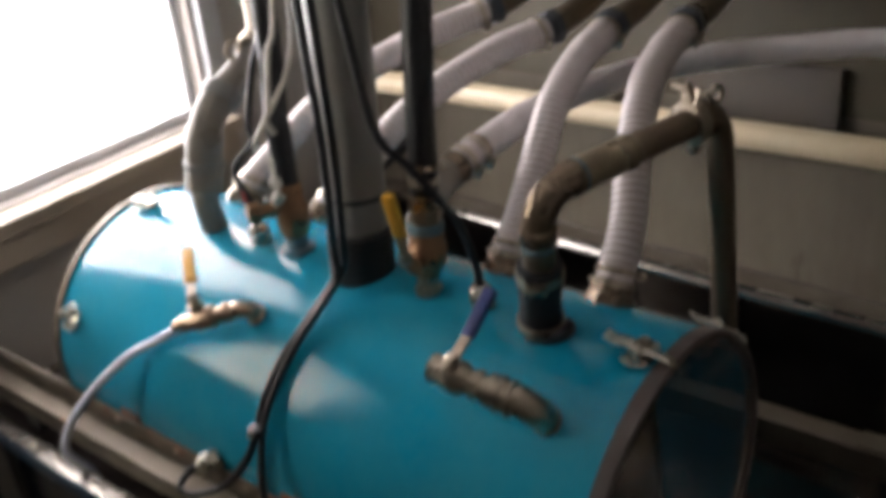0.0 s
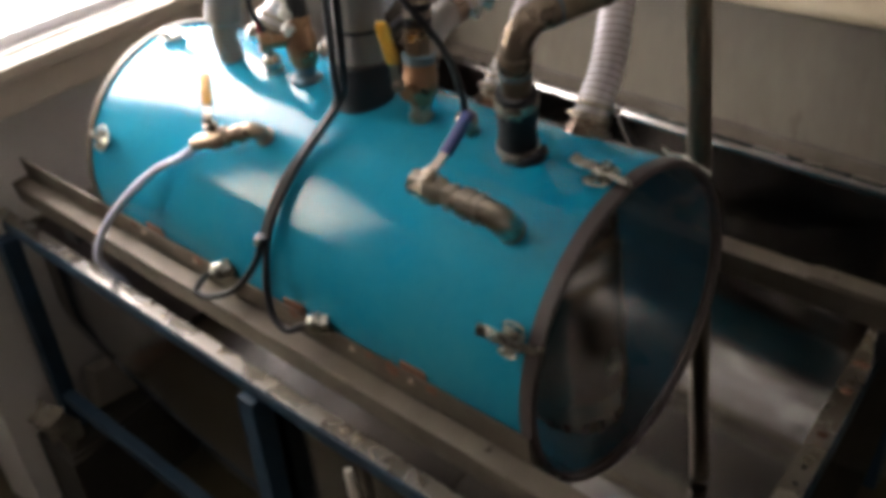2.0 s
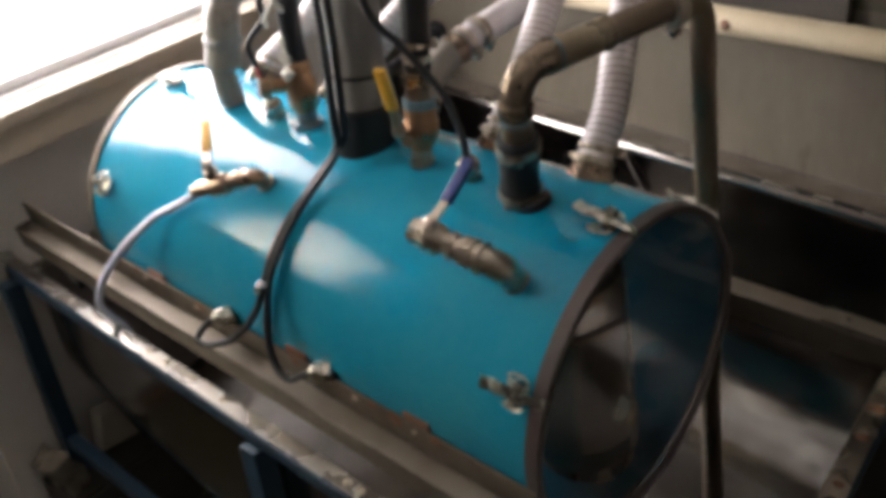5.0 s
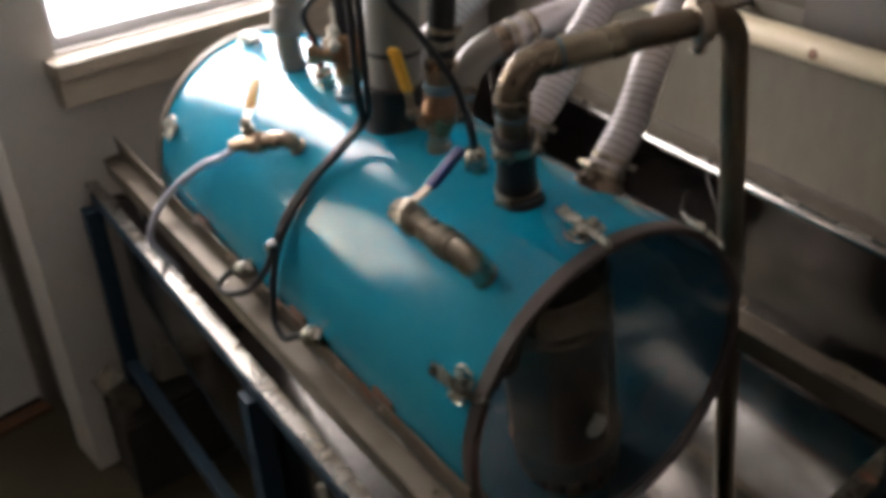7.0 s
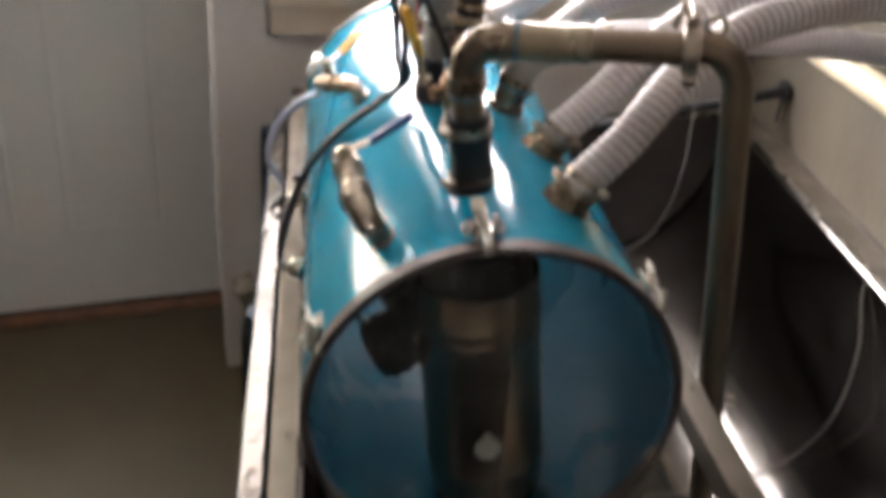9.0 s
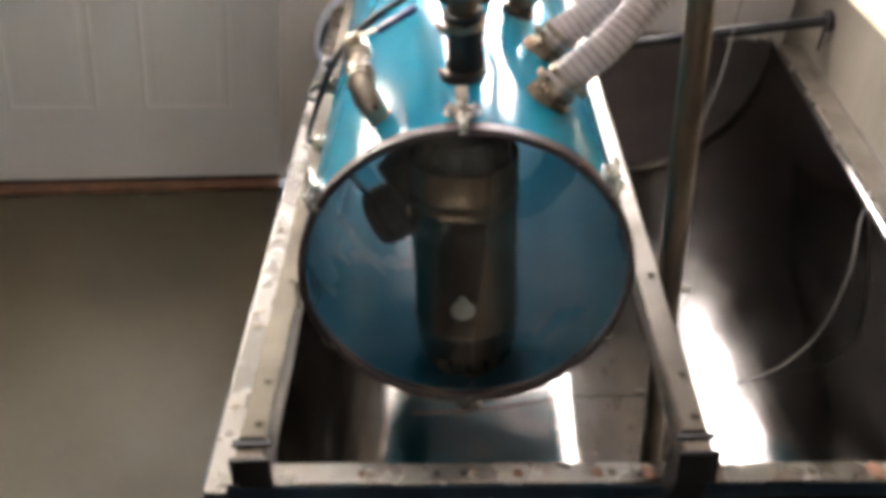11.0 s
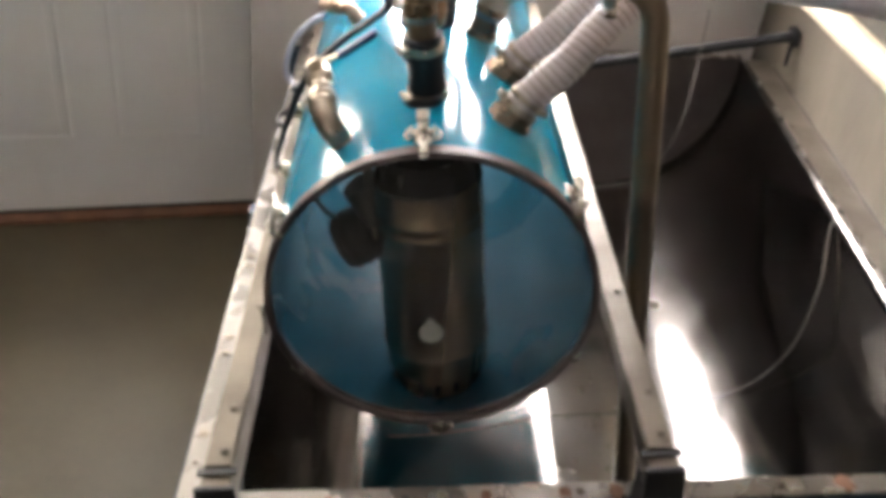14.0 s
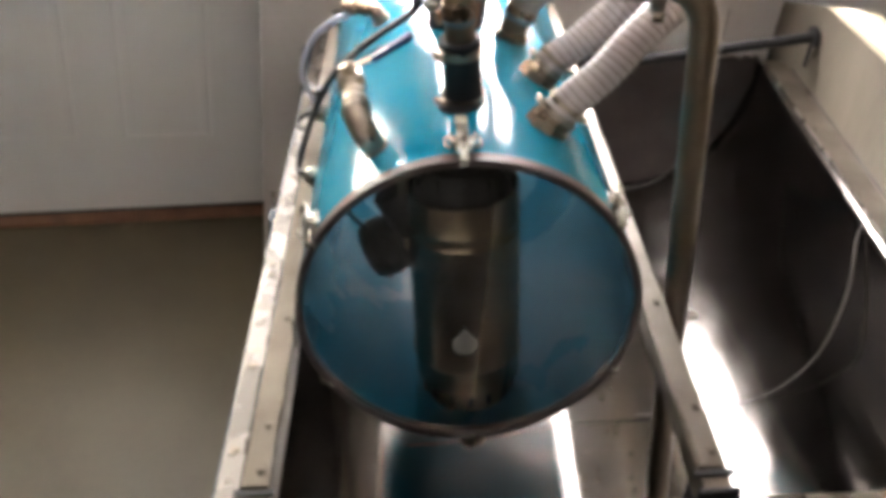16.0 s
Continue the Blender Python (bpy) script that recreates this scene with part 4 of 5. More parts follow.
# hose on a threaded elbow, that runs on along the wall
eh = thing("wall_hose", on_drum(31, 0.50, 0.25), "milky ribbed hose on a brown elbow, running along the wall", "hose")
o = out_of_drum(24)
b = on_drum(24, 0.46, 0.249)
bm = lathe(bmesh.new(), b, o, ((0, 0.030), (0.012, 0.030), (0.014, 0.025), (0.045, 0.025), (0.047, 0.0285), (0.06, 0.0285)), 28)
part("riser", bm, M_BRONZE, eh)
bm = lathe(bmesh.new(), b + o * 0.036, o, ((0, 0.025), (0.002, 0.0275), (0.01, 0.0275), (0.012, 0.025)), 28)
part("thread_tape", bm, M_PRIMER, eh, "blue thread tape")
e1 = b + o * 0.10
e2 = Vector((0.205, 0.45, 1.262))
bend = [(b + o * 0.055) * (1 - t) ** 2 + e1 * 2 * t * (1 - t) + e1.lerp(e2, 0.5) * t * t for t in [k / 10 for k in range(11)]]
bm = sweep(bmesh.new(), bend, 0.0268, 28)
part("elbow", bm, M_LIGHT_PIPE, eh, "pale brown pipe elbow")
w = (e2 - e1).normalized()
bm = lathe(bmesh.new(), e1.lerp(e2, 0.5), w, ((0, 0.0285), (0.02, 0.0285), (0.022, 0.024), (0.08, 0.024)), 28)
part("barb", bm, M_BRONZE, eh)
line = even(spline([e1.lerp(e2, 0.75), e2, (0.32, 0.455, 1.272), (0.47, 0.46, 1.272), (0.62, 0.43, 1.275), (0.74, 0.33, 1.29), (0.82, 0.18, 1.305), (0.845, 0.0, 1.325), (0.845, -0.3, 1.34), (0.845, -0.7, 1.34)], 16), 0.0026)
bm = sweep(bmesh.new(), line, lambda s: 0.0255 + 0.0008 * math.cos(s * math.tau / 0.0104), 20)
part("ribbed_tube", bm, M_HOSE, eh)
clamp_band(eh, e2 - w * 0.02, w, 0.0272, 0.012, (0.3, -1, -0.5))
clamp_band(eh, e2 + w * 0.01, w, 0.0272, 0.012, (0.3, -1, -0.5))

# ---- stand pipe ----
sp = thing("stand_pipe", D(-0.022, 0.46, 0.25), "thick grey upright pipe in a black rubber collar", "pipe")
s0 = D(0.008, 0.495, 0.24)
ups = (Vector((-0.012, 0.49, 1.56)) - s0).normalized()
bm = lathe(bmesh.new(), s0, ups, ((0, 0.050), (0.075, 0.050), (0.08, 0.046)), 40)
part("rubber_collar", bm, M_RUBBER, sp, "black rubber collar")
bm = lathe(bmesh.new(), s0 + ups * 0.076, ups, ((0, 0.0445), (1.20, 0.0445)), 40)
part("tube", bm, M_GREY_PIPE, sp)
bm = lathe(bmesh.new(), s0 + ups * 0.128, ups, ((0, 0.0445), (0.001, 0.0462), (0.006, 0.0462), (0.007, 0.0445)), 40)
part("cable_tie", bm, M_CABLE, sp, "black cable tie")


# ---- ball valves ----
def lever(parent, pivot, tip, up, sleeve, label):
    """A valve lever: a bare steel neck and a plastic sleeve."""
    way = Vector(tip) - Vector(pivot)
    up = Vector(up)
    a = Vector(pivot)
    mid = a + way * 0.34 - up * 0.004
    bm = bmesh.new()
    bar_between(bm, a - way.normalized() * 0.008, a + way * 0.08, 0.017, 0.0035, up, 0.0006)
    bar_between(bm, a + way * 0.07, mid + way * 0.04, 0.014, 0.0035, up, 0.0006)
    neck = part("lever_neck", bm, M_NICKEL, parent, "bare steel lever neck", False)
    bm = bar_between(bmesh.new(), mid, Vector(tip), 0.0185, 0.010, up, 0.0042)
    part("lever_sleeve", bm, sleeve, parent, label)
    bm = lathe(bmesh.new(), a - up * 0.012, up, ((0, 0.006), (0.010, 0.006), (0.010, 0.0085), (0.019, 0.0085), (0.021, 0.004)), 6)
    part("stem_nut", bm, M_NICKEL, parent)
    return neck


# upright valve with a yellow lever under the black hose
v = thing("ball_valve", D(0.003, 0.36, 0.25), "upright brass ball valve with yellow lever under a black hose", "valve", "valves on the drum")
b0 = D(0.003, 0.36, 0.247)
uph = (Vector((0.000, 0.36, 1.54)) - b0).normalized()
bm = lathe(bmesh.new(), b0, uph, ((0, 0.019), (0.012, 0.019), (0.014, 0.0155), (0.03, 0.0155)), 8)
part("hex_base", bm, M_NICKEL, v)
bm = lathe(bmesh.new(), b0 + uph * 0.028, uph, ((0, 0.0165), (0.010, 0.020), (0.022, 0.027), (0.046, 0.028), (0.050, 0.0255), (0.066, 0.025)), 28)
part("body", bm, M_BRASS, v, "tarnished brass valve body")
bm = lathe(bmesh.new(), b0 + uph * 0.093, uph, ((0, 0.024), (0.002, 0.026), (0.014, 0.026), (0.016, 0.022)), 28)
part("thread_tape", bm, M_PRIMER, v, "blue thread tape")
bm = lathe(bmesh.new(), b0 + uph * 0.108, uph, ((0, 0.022), (0.02, 0.022), (0.02, 0.025), (0.035, 0.025), (0.036, 0.019), (0.07, 0.019)), 8)
part("hex_nipple", bm, M_BRONZE, v)
lever(v, D(-0.035, 0.352, 0.33), D(-0.055, 0.338, 0.443), D(-0.9, -0.4, 0) - D(0, 0, 0), M_YELLOW, "yellow plastic lever sleeve")
bm = lathe(bmesh.new(), b0 + uph * 0.065, D(-1, -0.3, 0) - D(0, 0, 0), ((0.02, 0.009), (0.034, 0.009), (0.036, 0.012), (0.044, 0.012)), 12)
part("stem", bm, M_BRASS, v)
bh = thing("black_hose", b0 + uph * 0.15, "thick black rubber hose rising from the brass valve", "hose")
p0 = b0 + uph * 0.15
bm = sweep(bmesh.new(), spline([p0, p0 + uph * 0.12, (0.003, 0.36, 1.54), (0.03, 0.37, 1.75), (0.10, 0.40, 2.0), (0.20, 0.44, 2.3)], 10), 0.0205, 24)
part("tube", bm, M_CABLE, bh)
clamp_band(bh, p0 + uph * 0.02, uph, 0.0205, 0.011, D(-1, -1, 0) - D(0, 0, 0))
clamp_band(bh, p0 + uph * 0.04, uph, 0.0205, 0.009, D(1, -1, 0) - D(0, 0, 0))

# second upright valve further along, with a dark hose
v2 = thing("ball_valve", D(0.008, 0.637, 0.25), "brass valve with a dark hose and white tape", "valve", "valves on the drum")
b0 = D(0.008, 0.637, 0.247)
uz = Vector((0, 0, 1))
bm = lathe(bmesh.new(), b0, uz, ((0, 0.028), (0.008, 0.028), (0.01, 0.018), (0.03, 0.018)), 24)
part("flange", bm, M_PRIMER, v2, "blue-grey base flange")
bm = lathe(bmesh.new(), b0 + uz * 0.028, uz, ((0, 0.018), (0.01, 0.025), (0.05, 0.027), (0.06, 0.022), (0.085, 0.022), (0.09, 0.018)), 24)
part("body", bm, M_BRASS, v2, "tarnished brass valve body")
bm = lathe(bmesh.new(), b0 + uz * 0.075, Vector((-0.9, 0.5, 0.1)), ((0.015, 0.012), (0.05, 0.012), (0.052, 0.017), (0.07, 0.017)), 8)
part("side_port", bm, M_BRASS, v2)
bm = lathe(bmesh.new(), b0 + Vector((-0.024, 0.0, 0.088)), (0.25, 0.1, 1), [(0.012 * k, 0.005 + 0.009 * abs(math.sin(1.3 * k + 0.5)) * (k not in (0, 8))) for k in range(9)], 14)
for p in bm.verts:
    p.co += Vector((noise.noise(p.co * 90), noise.noise(p.co * 90 + Vector((7, 0, 0))), 0)) * 0.006
part("tape_wad", bm, M_WHITE, v2, "crumpled white sealing tape")
bm = sweep(bmesh.new(), spline([b0 + uz * 0.11, b0 + uz * 0.2, (-0.012, 0.64, 1.50), (0.0, 0.645, 1.8), (0.02, 0.65, 2.3)], 10), 0.0185, 20)
part("hose_tail", bm, M_CABLE, v2, "dark rubber hose")

# side valve with yellow lever and milky tube
v3 = thing("ball_valve", on_drum(-30, 0.606), "small brass side valve with yellow lever and milky tube", "valve", "valves on the drum")
f0 = on_drum(-30, 0.604, 0.249)
o = out_of_drum(-30)
bodyc = D(-0.178, 0.672, 0.222)
bm = lathe(bmesh.new(), f0, o, ((0, 0.016), (0.006, 0.016), (0.008, 0.012), (0.02, 0.012)), 16)
part("foot", bm, M_COPPER, v3)
w = (bodyc - (f0 + o * 0.026)).normalized()
q0, q1, q2 = f0 + o * 0.012, f0 + o * 0.03, f0 + o * 0.028 + w * 0.022
bend = [q0 * (1 - t) ** 2 + q1 * 2 * t * (1 - t) + q2 * t * t for t in [k / 8 for k in range(9)]]
bm = sweep(bmesh.new(), bend, 0.0135, 18)
part("elbow", bm, M_COPPER, v3)
bm = lathe(bmesh.new(), q2, w, ((0, 0.013), (0.006, 0.016), (0.014, 0.016), (0.016, 0.013), (0.03, 0.013), (0.034, 0.0185), (0.062, 0.0195), (0.07, 0.014), (0.09, 0.014), (0.092, 0.010), (0.105, 0.009)), 18)
part("body", bm, M_COPPER, v3, "tarnished valve body")
lever(v3, D(-0.180, 0.672, 0.262), D(-0.112, 0.757, 0.290), D(-0.4, -0.5, 0.75) - D(0, 0, 0), M_YELLOW, "yellow plastic lever sleeve")
bm = lathe(bmesh.new(), D(-0.178, 0.672, 0.232), D(-0.05, 0, 1) - D(0, 0, 0), ((0, 0.010), (0.012, 0.010), (0.014, 0.0125), (0.022, 0.0125), (0.024, 0.007), (0.034, 0.007)), 10)
part("stem", bm, M_NICKEL, v3)
t0 = q2 + w * 0.085
tb = thing("milky_tube", t0, "milky plastic tube hanging from the side valve", "tube")
bm = sweep(bmesh.new(), spline([t0, D(-0.205, 0.772, 0.170), D(-0.237, 0.826, 0.142), D(-0.290, 0.888, 0.085), D(-0.325, 0.945, 0.018), Vector((-0.333, 0.980, 0.812)), Vector((-0.318, 0.992, 0.770)), Vector((-0.290, 0.995, 0.715)), Vector((-0.282, 0.995, 0.64))], 10), 0.0075, 14)
part("tube", bm, M_TUBE, tb)

# side valve with blue lever on a nickel elbow
v4 = thing("ball_valve", on_drum(-29, 0.086), "nickel side valve on an elbow with blue lever", "valve", "valves on the drum")
f0 = on_drum(-29, 0.084, 0.2495)
o = out_of_drum(-29)
bodyc = D(-0.156, 0.186, 0.276)
q0, q1 = f0, f0 + o * 0.046
w = (bodyc - q1).normalized()
q2 = q1 + w * 0.050
e0, e1 = f0 + o * 0.016, q1 + w * 0.028
bend = [e0 * (1 - t) ** 2 + q1 * 2 * t * (1 - t) + e1 * t * t for t in [k / 10 for k in range(11)]]
bm = sweep(bmesh.new(), [q0, *bend, q2], lambda s: 0.0172 + 0.0022 * min(s / 0.03, 1.0), 24)
el = part("elbow", bm, M_NICKEL, v4, "large nickel elbow")
for p in (e1, q2 - w * 0.008):
    part("bead", lathe(bmesh.new(), p - w * 0.003, w, ((0, 0.018), (0.001, 0.0222), (0.006, 0.0222), (0.007, 0.018)), 24), M_NICKEL, el)
part("base_ring", lathe(bmesh.new(), f0 - o * 0.002, o, ((0, 0.019), (0.004, 0.019), (0.006, 0.0165)), 24), M_BRONZE, v4)
bm = lathe(bmesh.new(), q2 - w * 0.004, w, ((0, 0.018), (0.003, 0.0205), (0.012, 0.0205), (0.013, 0.016), (0.022, 0.016)), 24)
part("collar", bm, M_NICKEL, v4)
bm = lathe(bmesh.new(), q2 + w * 0.016, w, ((0, 0.015), (0.002, 0.019), (0.012, 0.019), (0.013, 0.016), (0.02, 0.016), (0.026, 0.021), (0.045, 0.022), (0.052, 0.0185), (0.07, 0.0185), (0.07, 0.013), (0.055, 0.012)), 8)
part("body", bm, M_NICKEL, v4, "nickel hexagonal valve body")
lever(v4, D(-0.157, 0.184, 0.302), D(-0.064, 0.184, 0.347), D(-0.43, 0, 0.9) - D(0, 0, 0), M_BLUE, "dark blue plastic lever sleeve")
bm = lathe(bmesh.new(), D(-0.156, 0.186, 0.288), o, ((0, 0.011), (0.012, 0.011), (0.014, 0.008), (0.02, 0.008)), 10)
part("stem", bm, M_NICKEL, v4)


# ---- cable glands and cables ----
def gland(place, way, label="nickel cable gland screwed into the drum"):
    g = thing("cable_gland", place, label, "cable gland", "glands on the drum")
    part("hex_base", lathe(bmesh.new(), place, way, ((0, 0.018), (0.011, 0.018), (0.012, 0.014), (0.016, 0.014)), 6), M_ZINC, g)
    part("dome_nut", lathe(bmesh.new(), Vector(place) + Vector(way).normalized() * 0.015, way, ((0, 0.017), (0.004, 0.017), (0.005, 0.0152), (0.007, 0.0152), (0.008, 0.017), (0.015, 0.017), (0.022, 0.012), (0.024, 0.008)), 14), M_ZINC, g)
    return g


gl3 = D(0.006, 0.265, 0.247)
gland(gl3, UPD)
gl4 = D(0.0, 0.715, 0.247)
gland(gl4, UPD)
g1, g2 = on_drum(-87, 0.640, 0.249), on_drum(-89, 0.386, 0.249)
gway1, gway2 = D(-0.8, 0.55, -0.15) - D(0, 0, 0), D(-0.6, 0.8, 0.0) - D(0, 0, 0)
gland(g1, gway1)
gland(g2, gway2)


def cable(label, points, r=0.006, material=M_CABLE, per=10):
    c = thing("cable", points[0], label, "cable", "cables to the drum")
    part("sheath", sweep(bmesh.new(), spline(points, per), r, 12), material, c)
    return c


CL = D(-0.238, 0.518, 0.122)
n1, n2 = gway1.normalized(), gway2.normalized()
off = D(-0.01, -0.006, 0.004) - D(0, 0, 0)
cable("black cable draped over the drum to a gland", [(-0.15, 0.41, 2.3), (-0.142, 0.415, 1.75), (-0.138, 0.425, 1.575), (-0.124, 0.435, 1.38), D(-0.064, 0.46, 0.34), D(-0.062, 0.475, 0.285), D(-0.105, 0.49, 0.247), D(-0.165, 0.505, 0.205), D(-0.212, 0.515, 0.158), CL, D(-0.262, 0.535, 0.07), D(-0.288, 0.585, 0.012), D(-0.312, 0.640, -0.012), D(-0.315, 0.668, -0.008), g1 + n1 * 0.05, g1 + n1 * 0.03])
cable("black cable draped over the drum to a gland", [Vector((-0.135, 0.40, 2.3)) + off, (-0.13, 0.408, 1.75), (-0.126, 0.415, 1.575), (-0.112, 0.427, 1.38), D(-0.052, 0.452, 0.34), D(-0.052, 0.468, 0.292), D(-0.095, 0.478, 0.256), D(-0.155, 0.492, 0.213), D(-0.205, 0.503, 0.165), CL + D(0.0, -0.014, 0.003) - D(0, 0, 0), D(-0.264, 0.500, 0.075), D(-0.281, 0.492, 0.035), D(-0.293, 0.474, 0.006), g2 + n2 * 0.075 - UPD * 0.012, g2 + n2 * 0.05 - UPD * 0.004, g2 + n2 * 0.03])
cable("black cable from the pump's gland up beside the black hose", [gl3 + UPD * 0.03, gl3 + UPD * 0.07, D(-0.004, 0.275, 0.39), D(-0.03, 0.31, 0.47), D(-0.05, 0.34, 0.53), (-0.12, 0.37, 1.56), (-0.15, 0.40, 1.9), (-0.15, 0.42, 2.3)], 0.0055)
clipt = thing("cable_clip", CL, "small steel clip that ties two cables", "clip")
bm = lathe(bmesh.new(), CL + D(-0.006, -0.007, 0.0) - D(0, 0, 0) - UPD * 0.006, UPD, ((0, 0.012), (0.001, 0.0135), (0.011, 0.0135), (0.012, 0.012)), 20)
part("band", bm, M_CABLE, clipt)
part("screw", lathe(bmesh.new(), CL + D(-0.018, -0.008, 0.0) - D(0, 0, 0), D(-1, 0, 0.3) - D(0, 0, 0), ((0, 0.006), (0.004, 0.006), (0.005, 0.003)), 10), M_NICKEL, clipt)
cable("dark cable with a red stripe to the far gland", [gl4 + UPD * 0.03, gl4 + UPD * 0.08, D(-0.012, 0.712, 0.39), (-0.045, 0.68, 1.33), (-0.06, 0.66, 1.37), (-0.03, 0.665, 1.45), (0.0, 0.665, 1.52), (0.03, 0.65, 1.8), (0.0, 0.63, 2.3)], 0.0055)
cable("thin red wire at the far gland", [gl4 + UPD * 0.04 + Vector((-0.007, 0, 0)), gl4 + UPD * 0.07 + Vector((-0.008, 0, 0)), gl4 + UPD * 0.105 + Vector((-0.007, 0, 0))], 0.004, M_RED)
cable("loose white wire hanging from above", [(0.03, 0.60, 2.3), (-0.02, 0.60, 1.6), (-0.052, 0.60, 1.473), (-0.067, 0.60, 1.402), (-0.075, 0.60, 1.385), (-0.06, 0.605, 1.36)], 0.0045, M_WIRE)
cable("loose white wire hanging from above", [(0.05, 0.62, 2.3), (0.022, 0.62, 1.6), (0.018, 0.62, 1.487), (-0.007, 0.62, 1.434), (-0.044, 0.62, 1.393), (-0.074, 0.63, 1.352), (-0.055, 0.66, 1.325)], 0.0045, M_WIRE)

# ---- pale bent pipe near the window ----
gp = thing("bent_pipe", D(0.0, 0.835, 0.25), "pale brown bent pipe from the drum towards the wall", "pipe")
p0 = D(0.0, 0.84, 0.245)
pts = [p0, p0 + UPD * 0.06, Vector((-0.030, 0.835, 1.265)), Vector((-0.022, 0.82, 1.33)), Vector((0.02, 0.82, 1.372)), Vector((0.075, 0.83, 1.395)), Vector((0.12, 0.835, 1.42))]
bm = sweep(bmesh.new(), spline(pts, 10), lambda q: 0.0235 if q < 0.075 else 0.0315 if q < 0.185 else 0.0285 if q < 0.24 else 0.0255, 28)
part("tube", bm, M_LIGHT_PIPE, gp)
for k, wy in ((2, UPD), (4, Vector((0.7, 0, 0.6)))):
    bm = lathe(bmesh.new(), pts[k] - wy.normalized() * 0.012, wy, ((0, 0.030), (0.002, 0.0335), (0.022, 0.0335), (0.024, 0.030)), 28)
    part("socket", bm, M_GREY_PIPE, gp)
wy = (pts[6] - pts[5]).normalized()
bm = lathe(bmesh.new(), pts[6] - wy * 0.012, wy, ((0, 0.028), (0.003, 0.036), (0.02, 0.036), (0.023, 0.028)), 28)
cl = part("pipe_clamp", bm, M_NICKEL, gp, "steel pipe clamp with wing nut")
ring = [pts[6] + Vector((-0.05 + 0.014 * math.cos(k * math.tau / 14), 0.0, 0.012 + 0.014 * math.sin(k * math.tau / 14))) for k in range(15)]
part("wing", sweep(bmesh.new(), ring, 0.004, 8), M_NICKEL, cl)
part("clamp_bolt", sweep(bmesh.new(), [pts[6] + Vector((-0.04, 0, 0.012)), pts[6] + Vector((0.0, 0, 0.03))], 0.004, 8), M_NICKEL, cl)
bm = sweep(bmesh.new(), [pts[6] + wy * 0.005, Vector((0.14, 0.835, 1.46)), Vector((0.14, 0.835, 1.6)), Vector((0.14, 0.835, 2.35))], 0.025, 24)
part("riser", bm, M_PIPE_DARK, gp, "dark steel riser")

# ---- on the side wall ----
def wall_pipe_x(y):
    return 0.845 + 0.01 * y


wp = thing("wall_pipe", (wall_pipe_x(0.5), 0.5, 1.09), "cream pipe with rust spots along the side wall", "pipe")
bm = sweep(bmesh.new(), [Vector((wall_pipe_x(y), y, 1.118)) for y in (-2.6, -1.5, -0.5, 0.3, 0.9, 1.45)], 0.029, 28)
part("tube", bm, M_WHITE_PIPE, wp)
for y in (-1.4, 0.62, 1.3):
    bm = bar_between(bmesh.new(), (wall_pipe_x(y) + 0.02, y, 1.118), (side_x(y) + 0.002, y, 1.118), 0.02, 0.012, (0, 0, 1), 0.002)
    part("bracket", bm, M_BAR, wp, "", False)
bm = lathe(bmesh.new(), (wall_pipe_x(0.31) - 0.0285, 0.31, 1.118), (-1, 0, 0.4), ((0, 0.012), (0.003, 0.010), (0.005, 0.004)), 14)
part("rust_scab", bm, M_THRESH, wp, "rust-brown scab")
bm = block(bmesh.new(), pose(side_x(0.28) - 0.011, 0.285, 1.165, 0, 0, -2.9), (0.022, 0.34, 0.135), 0.003)
part("wall_plate", bm, M_PLATE, None, "dark flat plate on the plaster wall", False, "plate")

rod = thing("stay_rod", (1.05, 1.36, 0.84), "black stay rod from the wall with an end flange", "rod")
ra, rb = Vector((0.45, 1.30, 0.765)), Vector((side_x(1.345) - 0.002, 1.345, 0.88))
part("shaft", sweep(bmesh.new(), [ra, rb], 0.015, 20), M_RUBBER, rod)
part("flange", lathe(bmesh.new(), rb - (rb - ra).normalized() * 0.02, rb - ra, ((0, 0.015), (0.002, 0.03), (0.012, 0.03), (0.014, 0.016)), 24), M_RUBBER, rod)
part("drip", sweep(bmesh.new(), [rb + Vector((-0.012, 0, -0.02)), rb + Vector((-0.012, 0, -0.09))], 0.006, 8), M_RUBBER, rod)

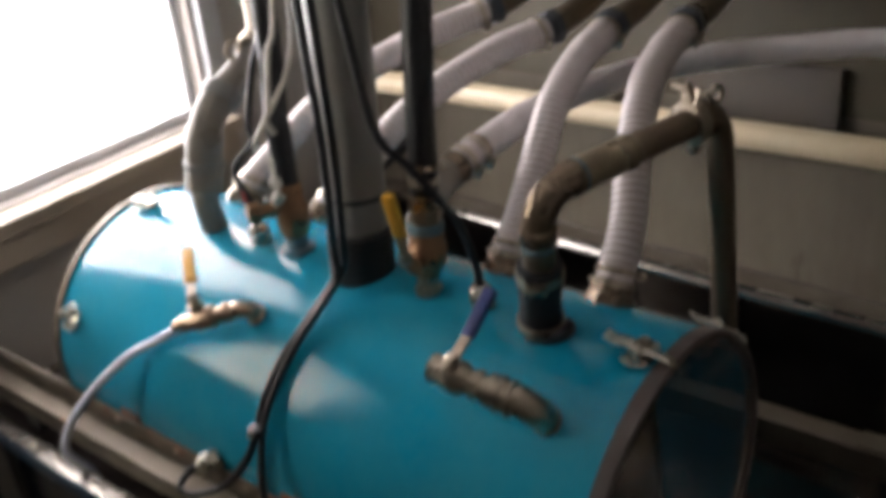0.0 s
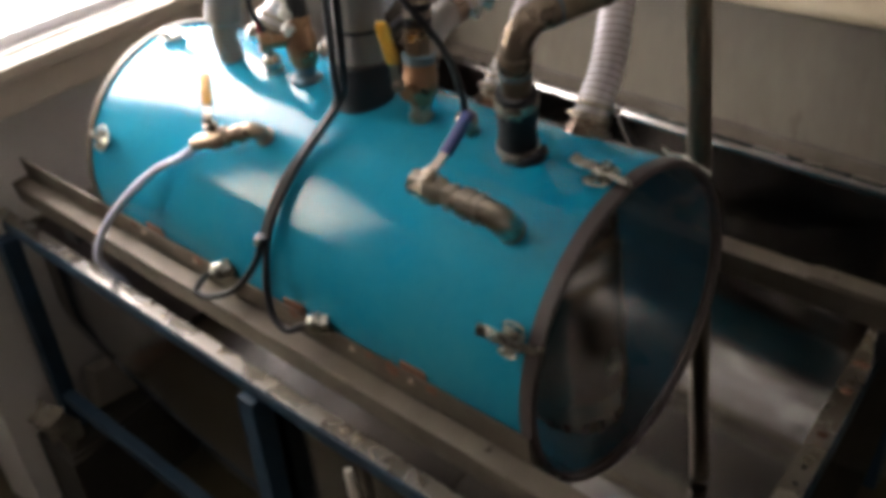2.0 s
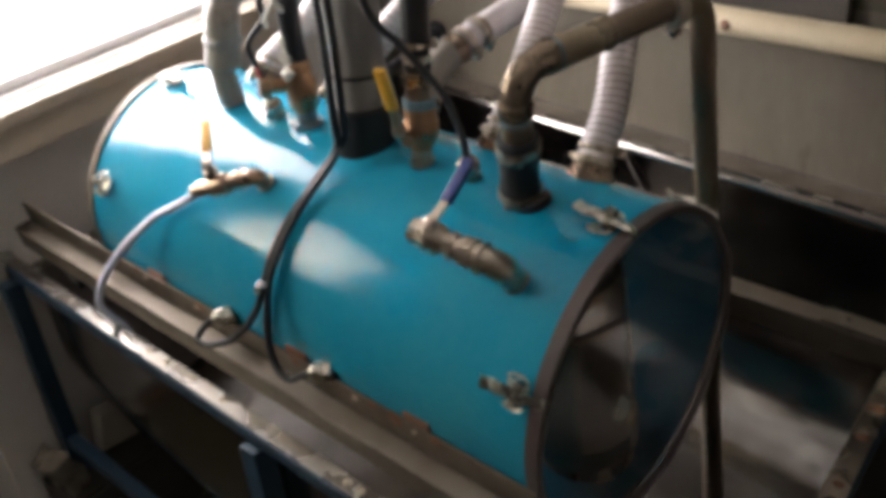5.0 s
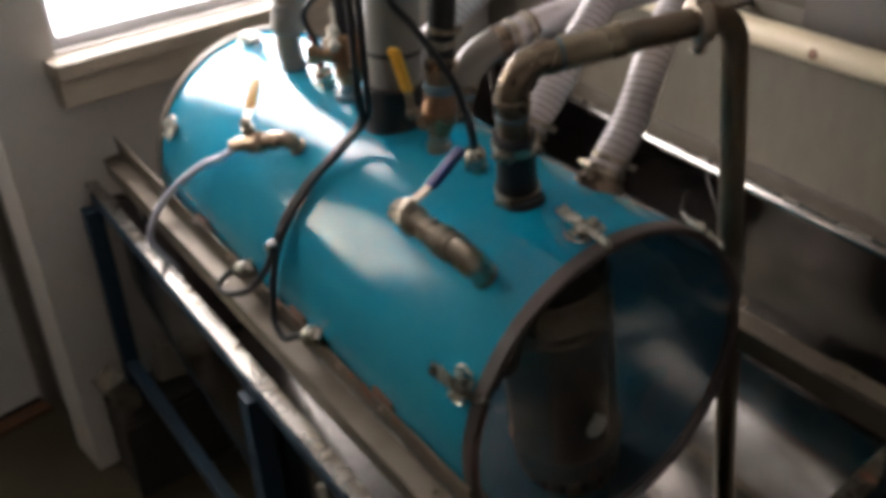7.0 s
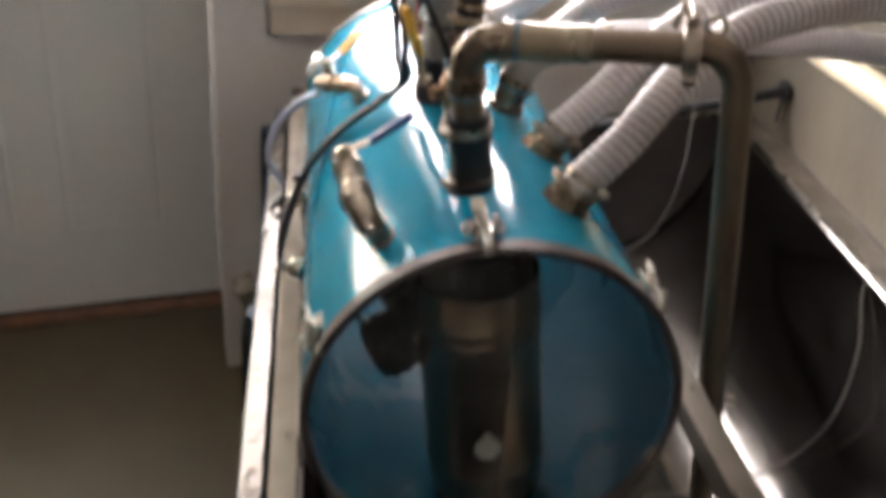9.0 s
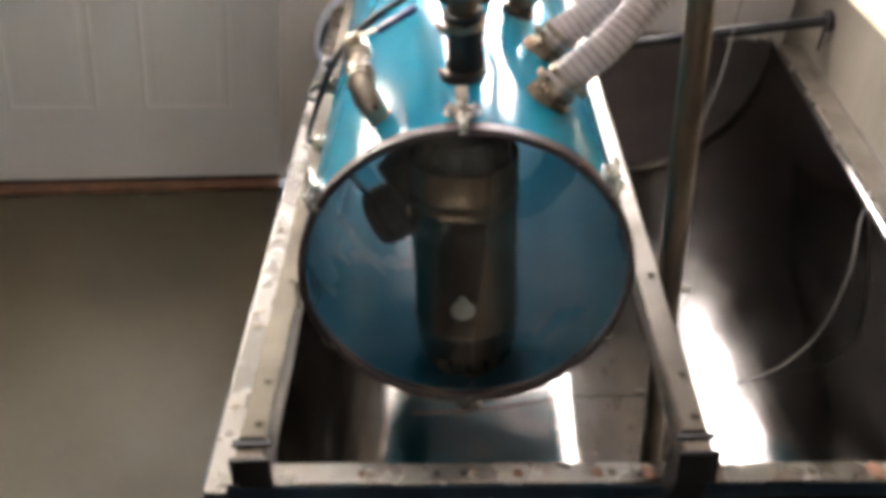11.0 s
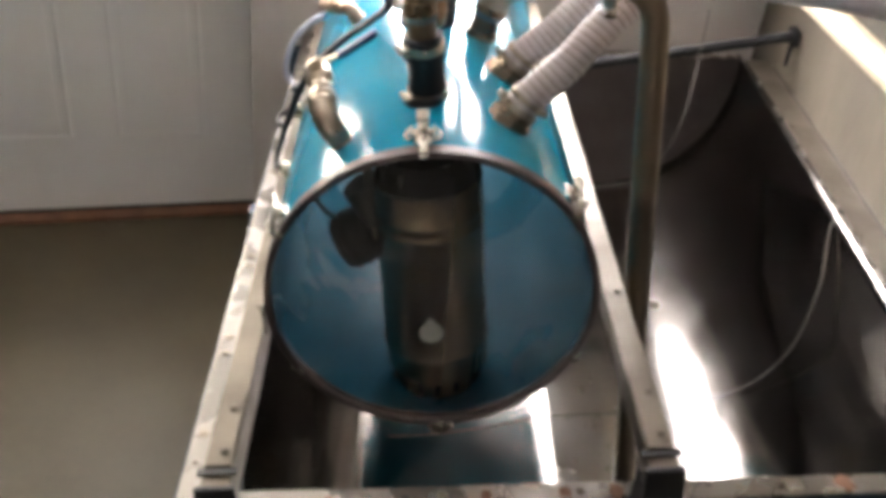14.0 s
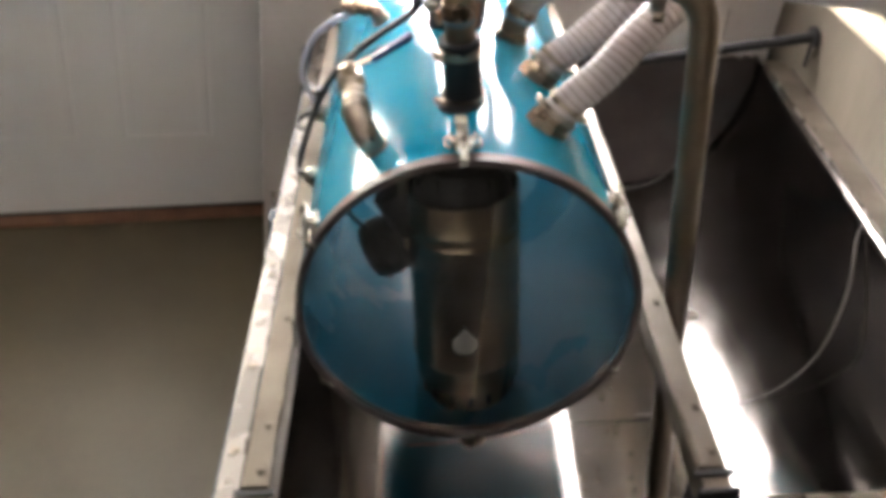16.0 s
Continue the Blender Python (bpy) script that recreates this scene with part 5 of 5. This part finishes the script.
cord = [Vector((tank_right(0.62) + 0.01, 0.62, RIM + 0.012)), Vector((tank_right(0.60) - 0.012, 0.60, 0.70)), Vector((0.895, 0.53, 0.60)), Vector((0.87, 0.50, 0.46)), Vector((0.84, 0.53, 0.33)), Vector((0.79, 0.56, 0.22)), Vector((0.72, 0.57, 0.155)), Vector((0.62, 0.575, 0.122)), Vector((0.52, 0.57, 0.112))]
cord = [Vector((p.x, p.y, max(p.z, trough_z(p.x, p.y) + 0.005))) for p in cord]
ct = thing("cord", cord[0], "thin grimy grey cord hanging into the tank", "cord")
part("strand", sweep(bmesh.new(), spline(cord, 10), 0.0019, 8), M_CORD, ct)
cord = [Vector((0.76, 1.30, 0.95)), Vector((0.755, 1.28, 0.85)), Vector((0.735, 1.22, 0.70)), Vector((0.70, 1.20, 0.56)), Vector((0.62, 1.19, 0.47)), Vector((0.50, 1.19, 0.44))]
ct = thing("cord", cord[0], "thin grimy grey cord hanging by the stay rod", "cord")
part("strand", sweep(bmesh.new(), spline(cord, 10), 0.0019, 8), M_CORD, ct)

# ---- under the tank ----
bm = block(bmesh.new(), pose(-0.215, 1.405, CURB + 0.068, 0, 12, 10), (0.15, 0.045, 0.11), 0.004)
part("slab", bm, M_CARD, None, "dull pale slab standing on the curb under the tank", False, "slab")
bm = block(bmesh.new(), pose(-0.405, 1.365, CURB + 0.058, 0, -24, 14), (0.06, 0.08, 0.12), 0.006)
bmesh.ops.subdivide_edges(bm, edges=bm.edges[:], cuts=2, use_grid_fill=True)
for p in bm.verts:
    p.co += Vector((noise.noise(p.co * 40), noise.noise(p.co * 40 + Vector((5, 0, 0))), noise.noise(p.co * 40 + Vector((0, 9, 0))))) * 0.016
part("stone", bm, M_STONE, None, "rough pale stone on the curb by the frame's leg", False, "stone")
dr = thing("drain_hose", (-0.30, 0.30, FLOOR), "thin white hose hanging down under the tank", "hose")
part("tube", sweep(bmesh.new(), spline([(-0.325, 0.30, 0.66), (-0.325, 0.29, 0.45), (-0.33, 0.30, 0.2), (-0.335, 0.33, FLOOR + 0.007)], 8), 0.007, 10), M_WIRE, dr)
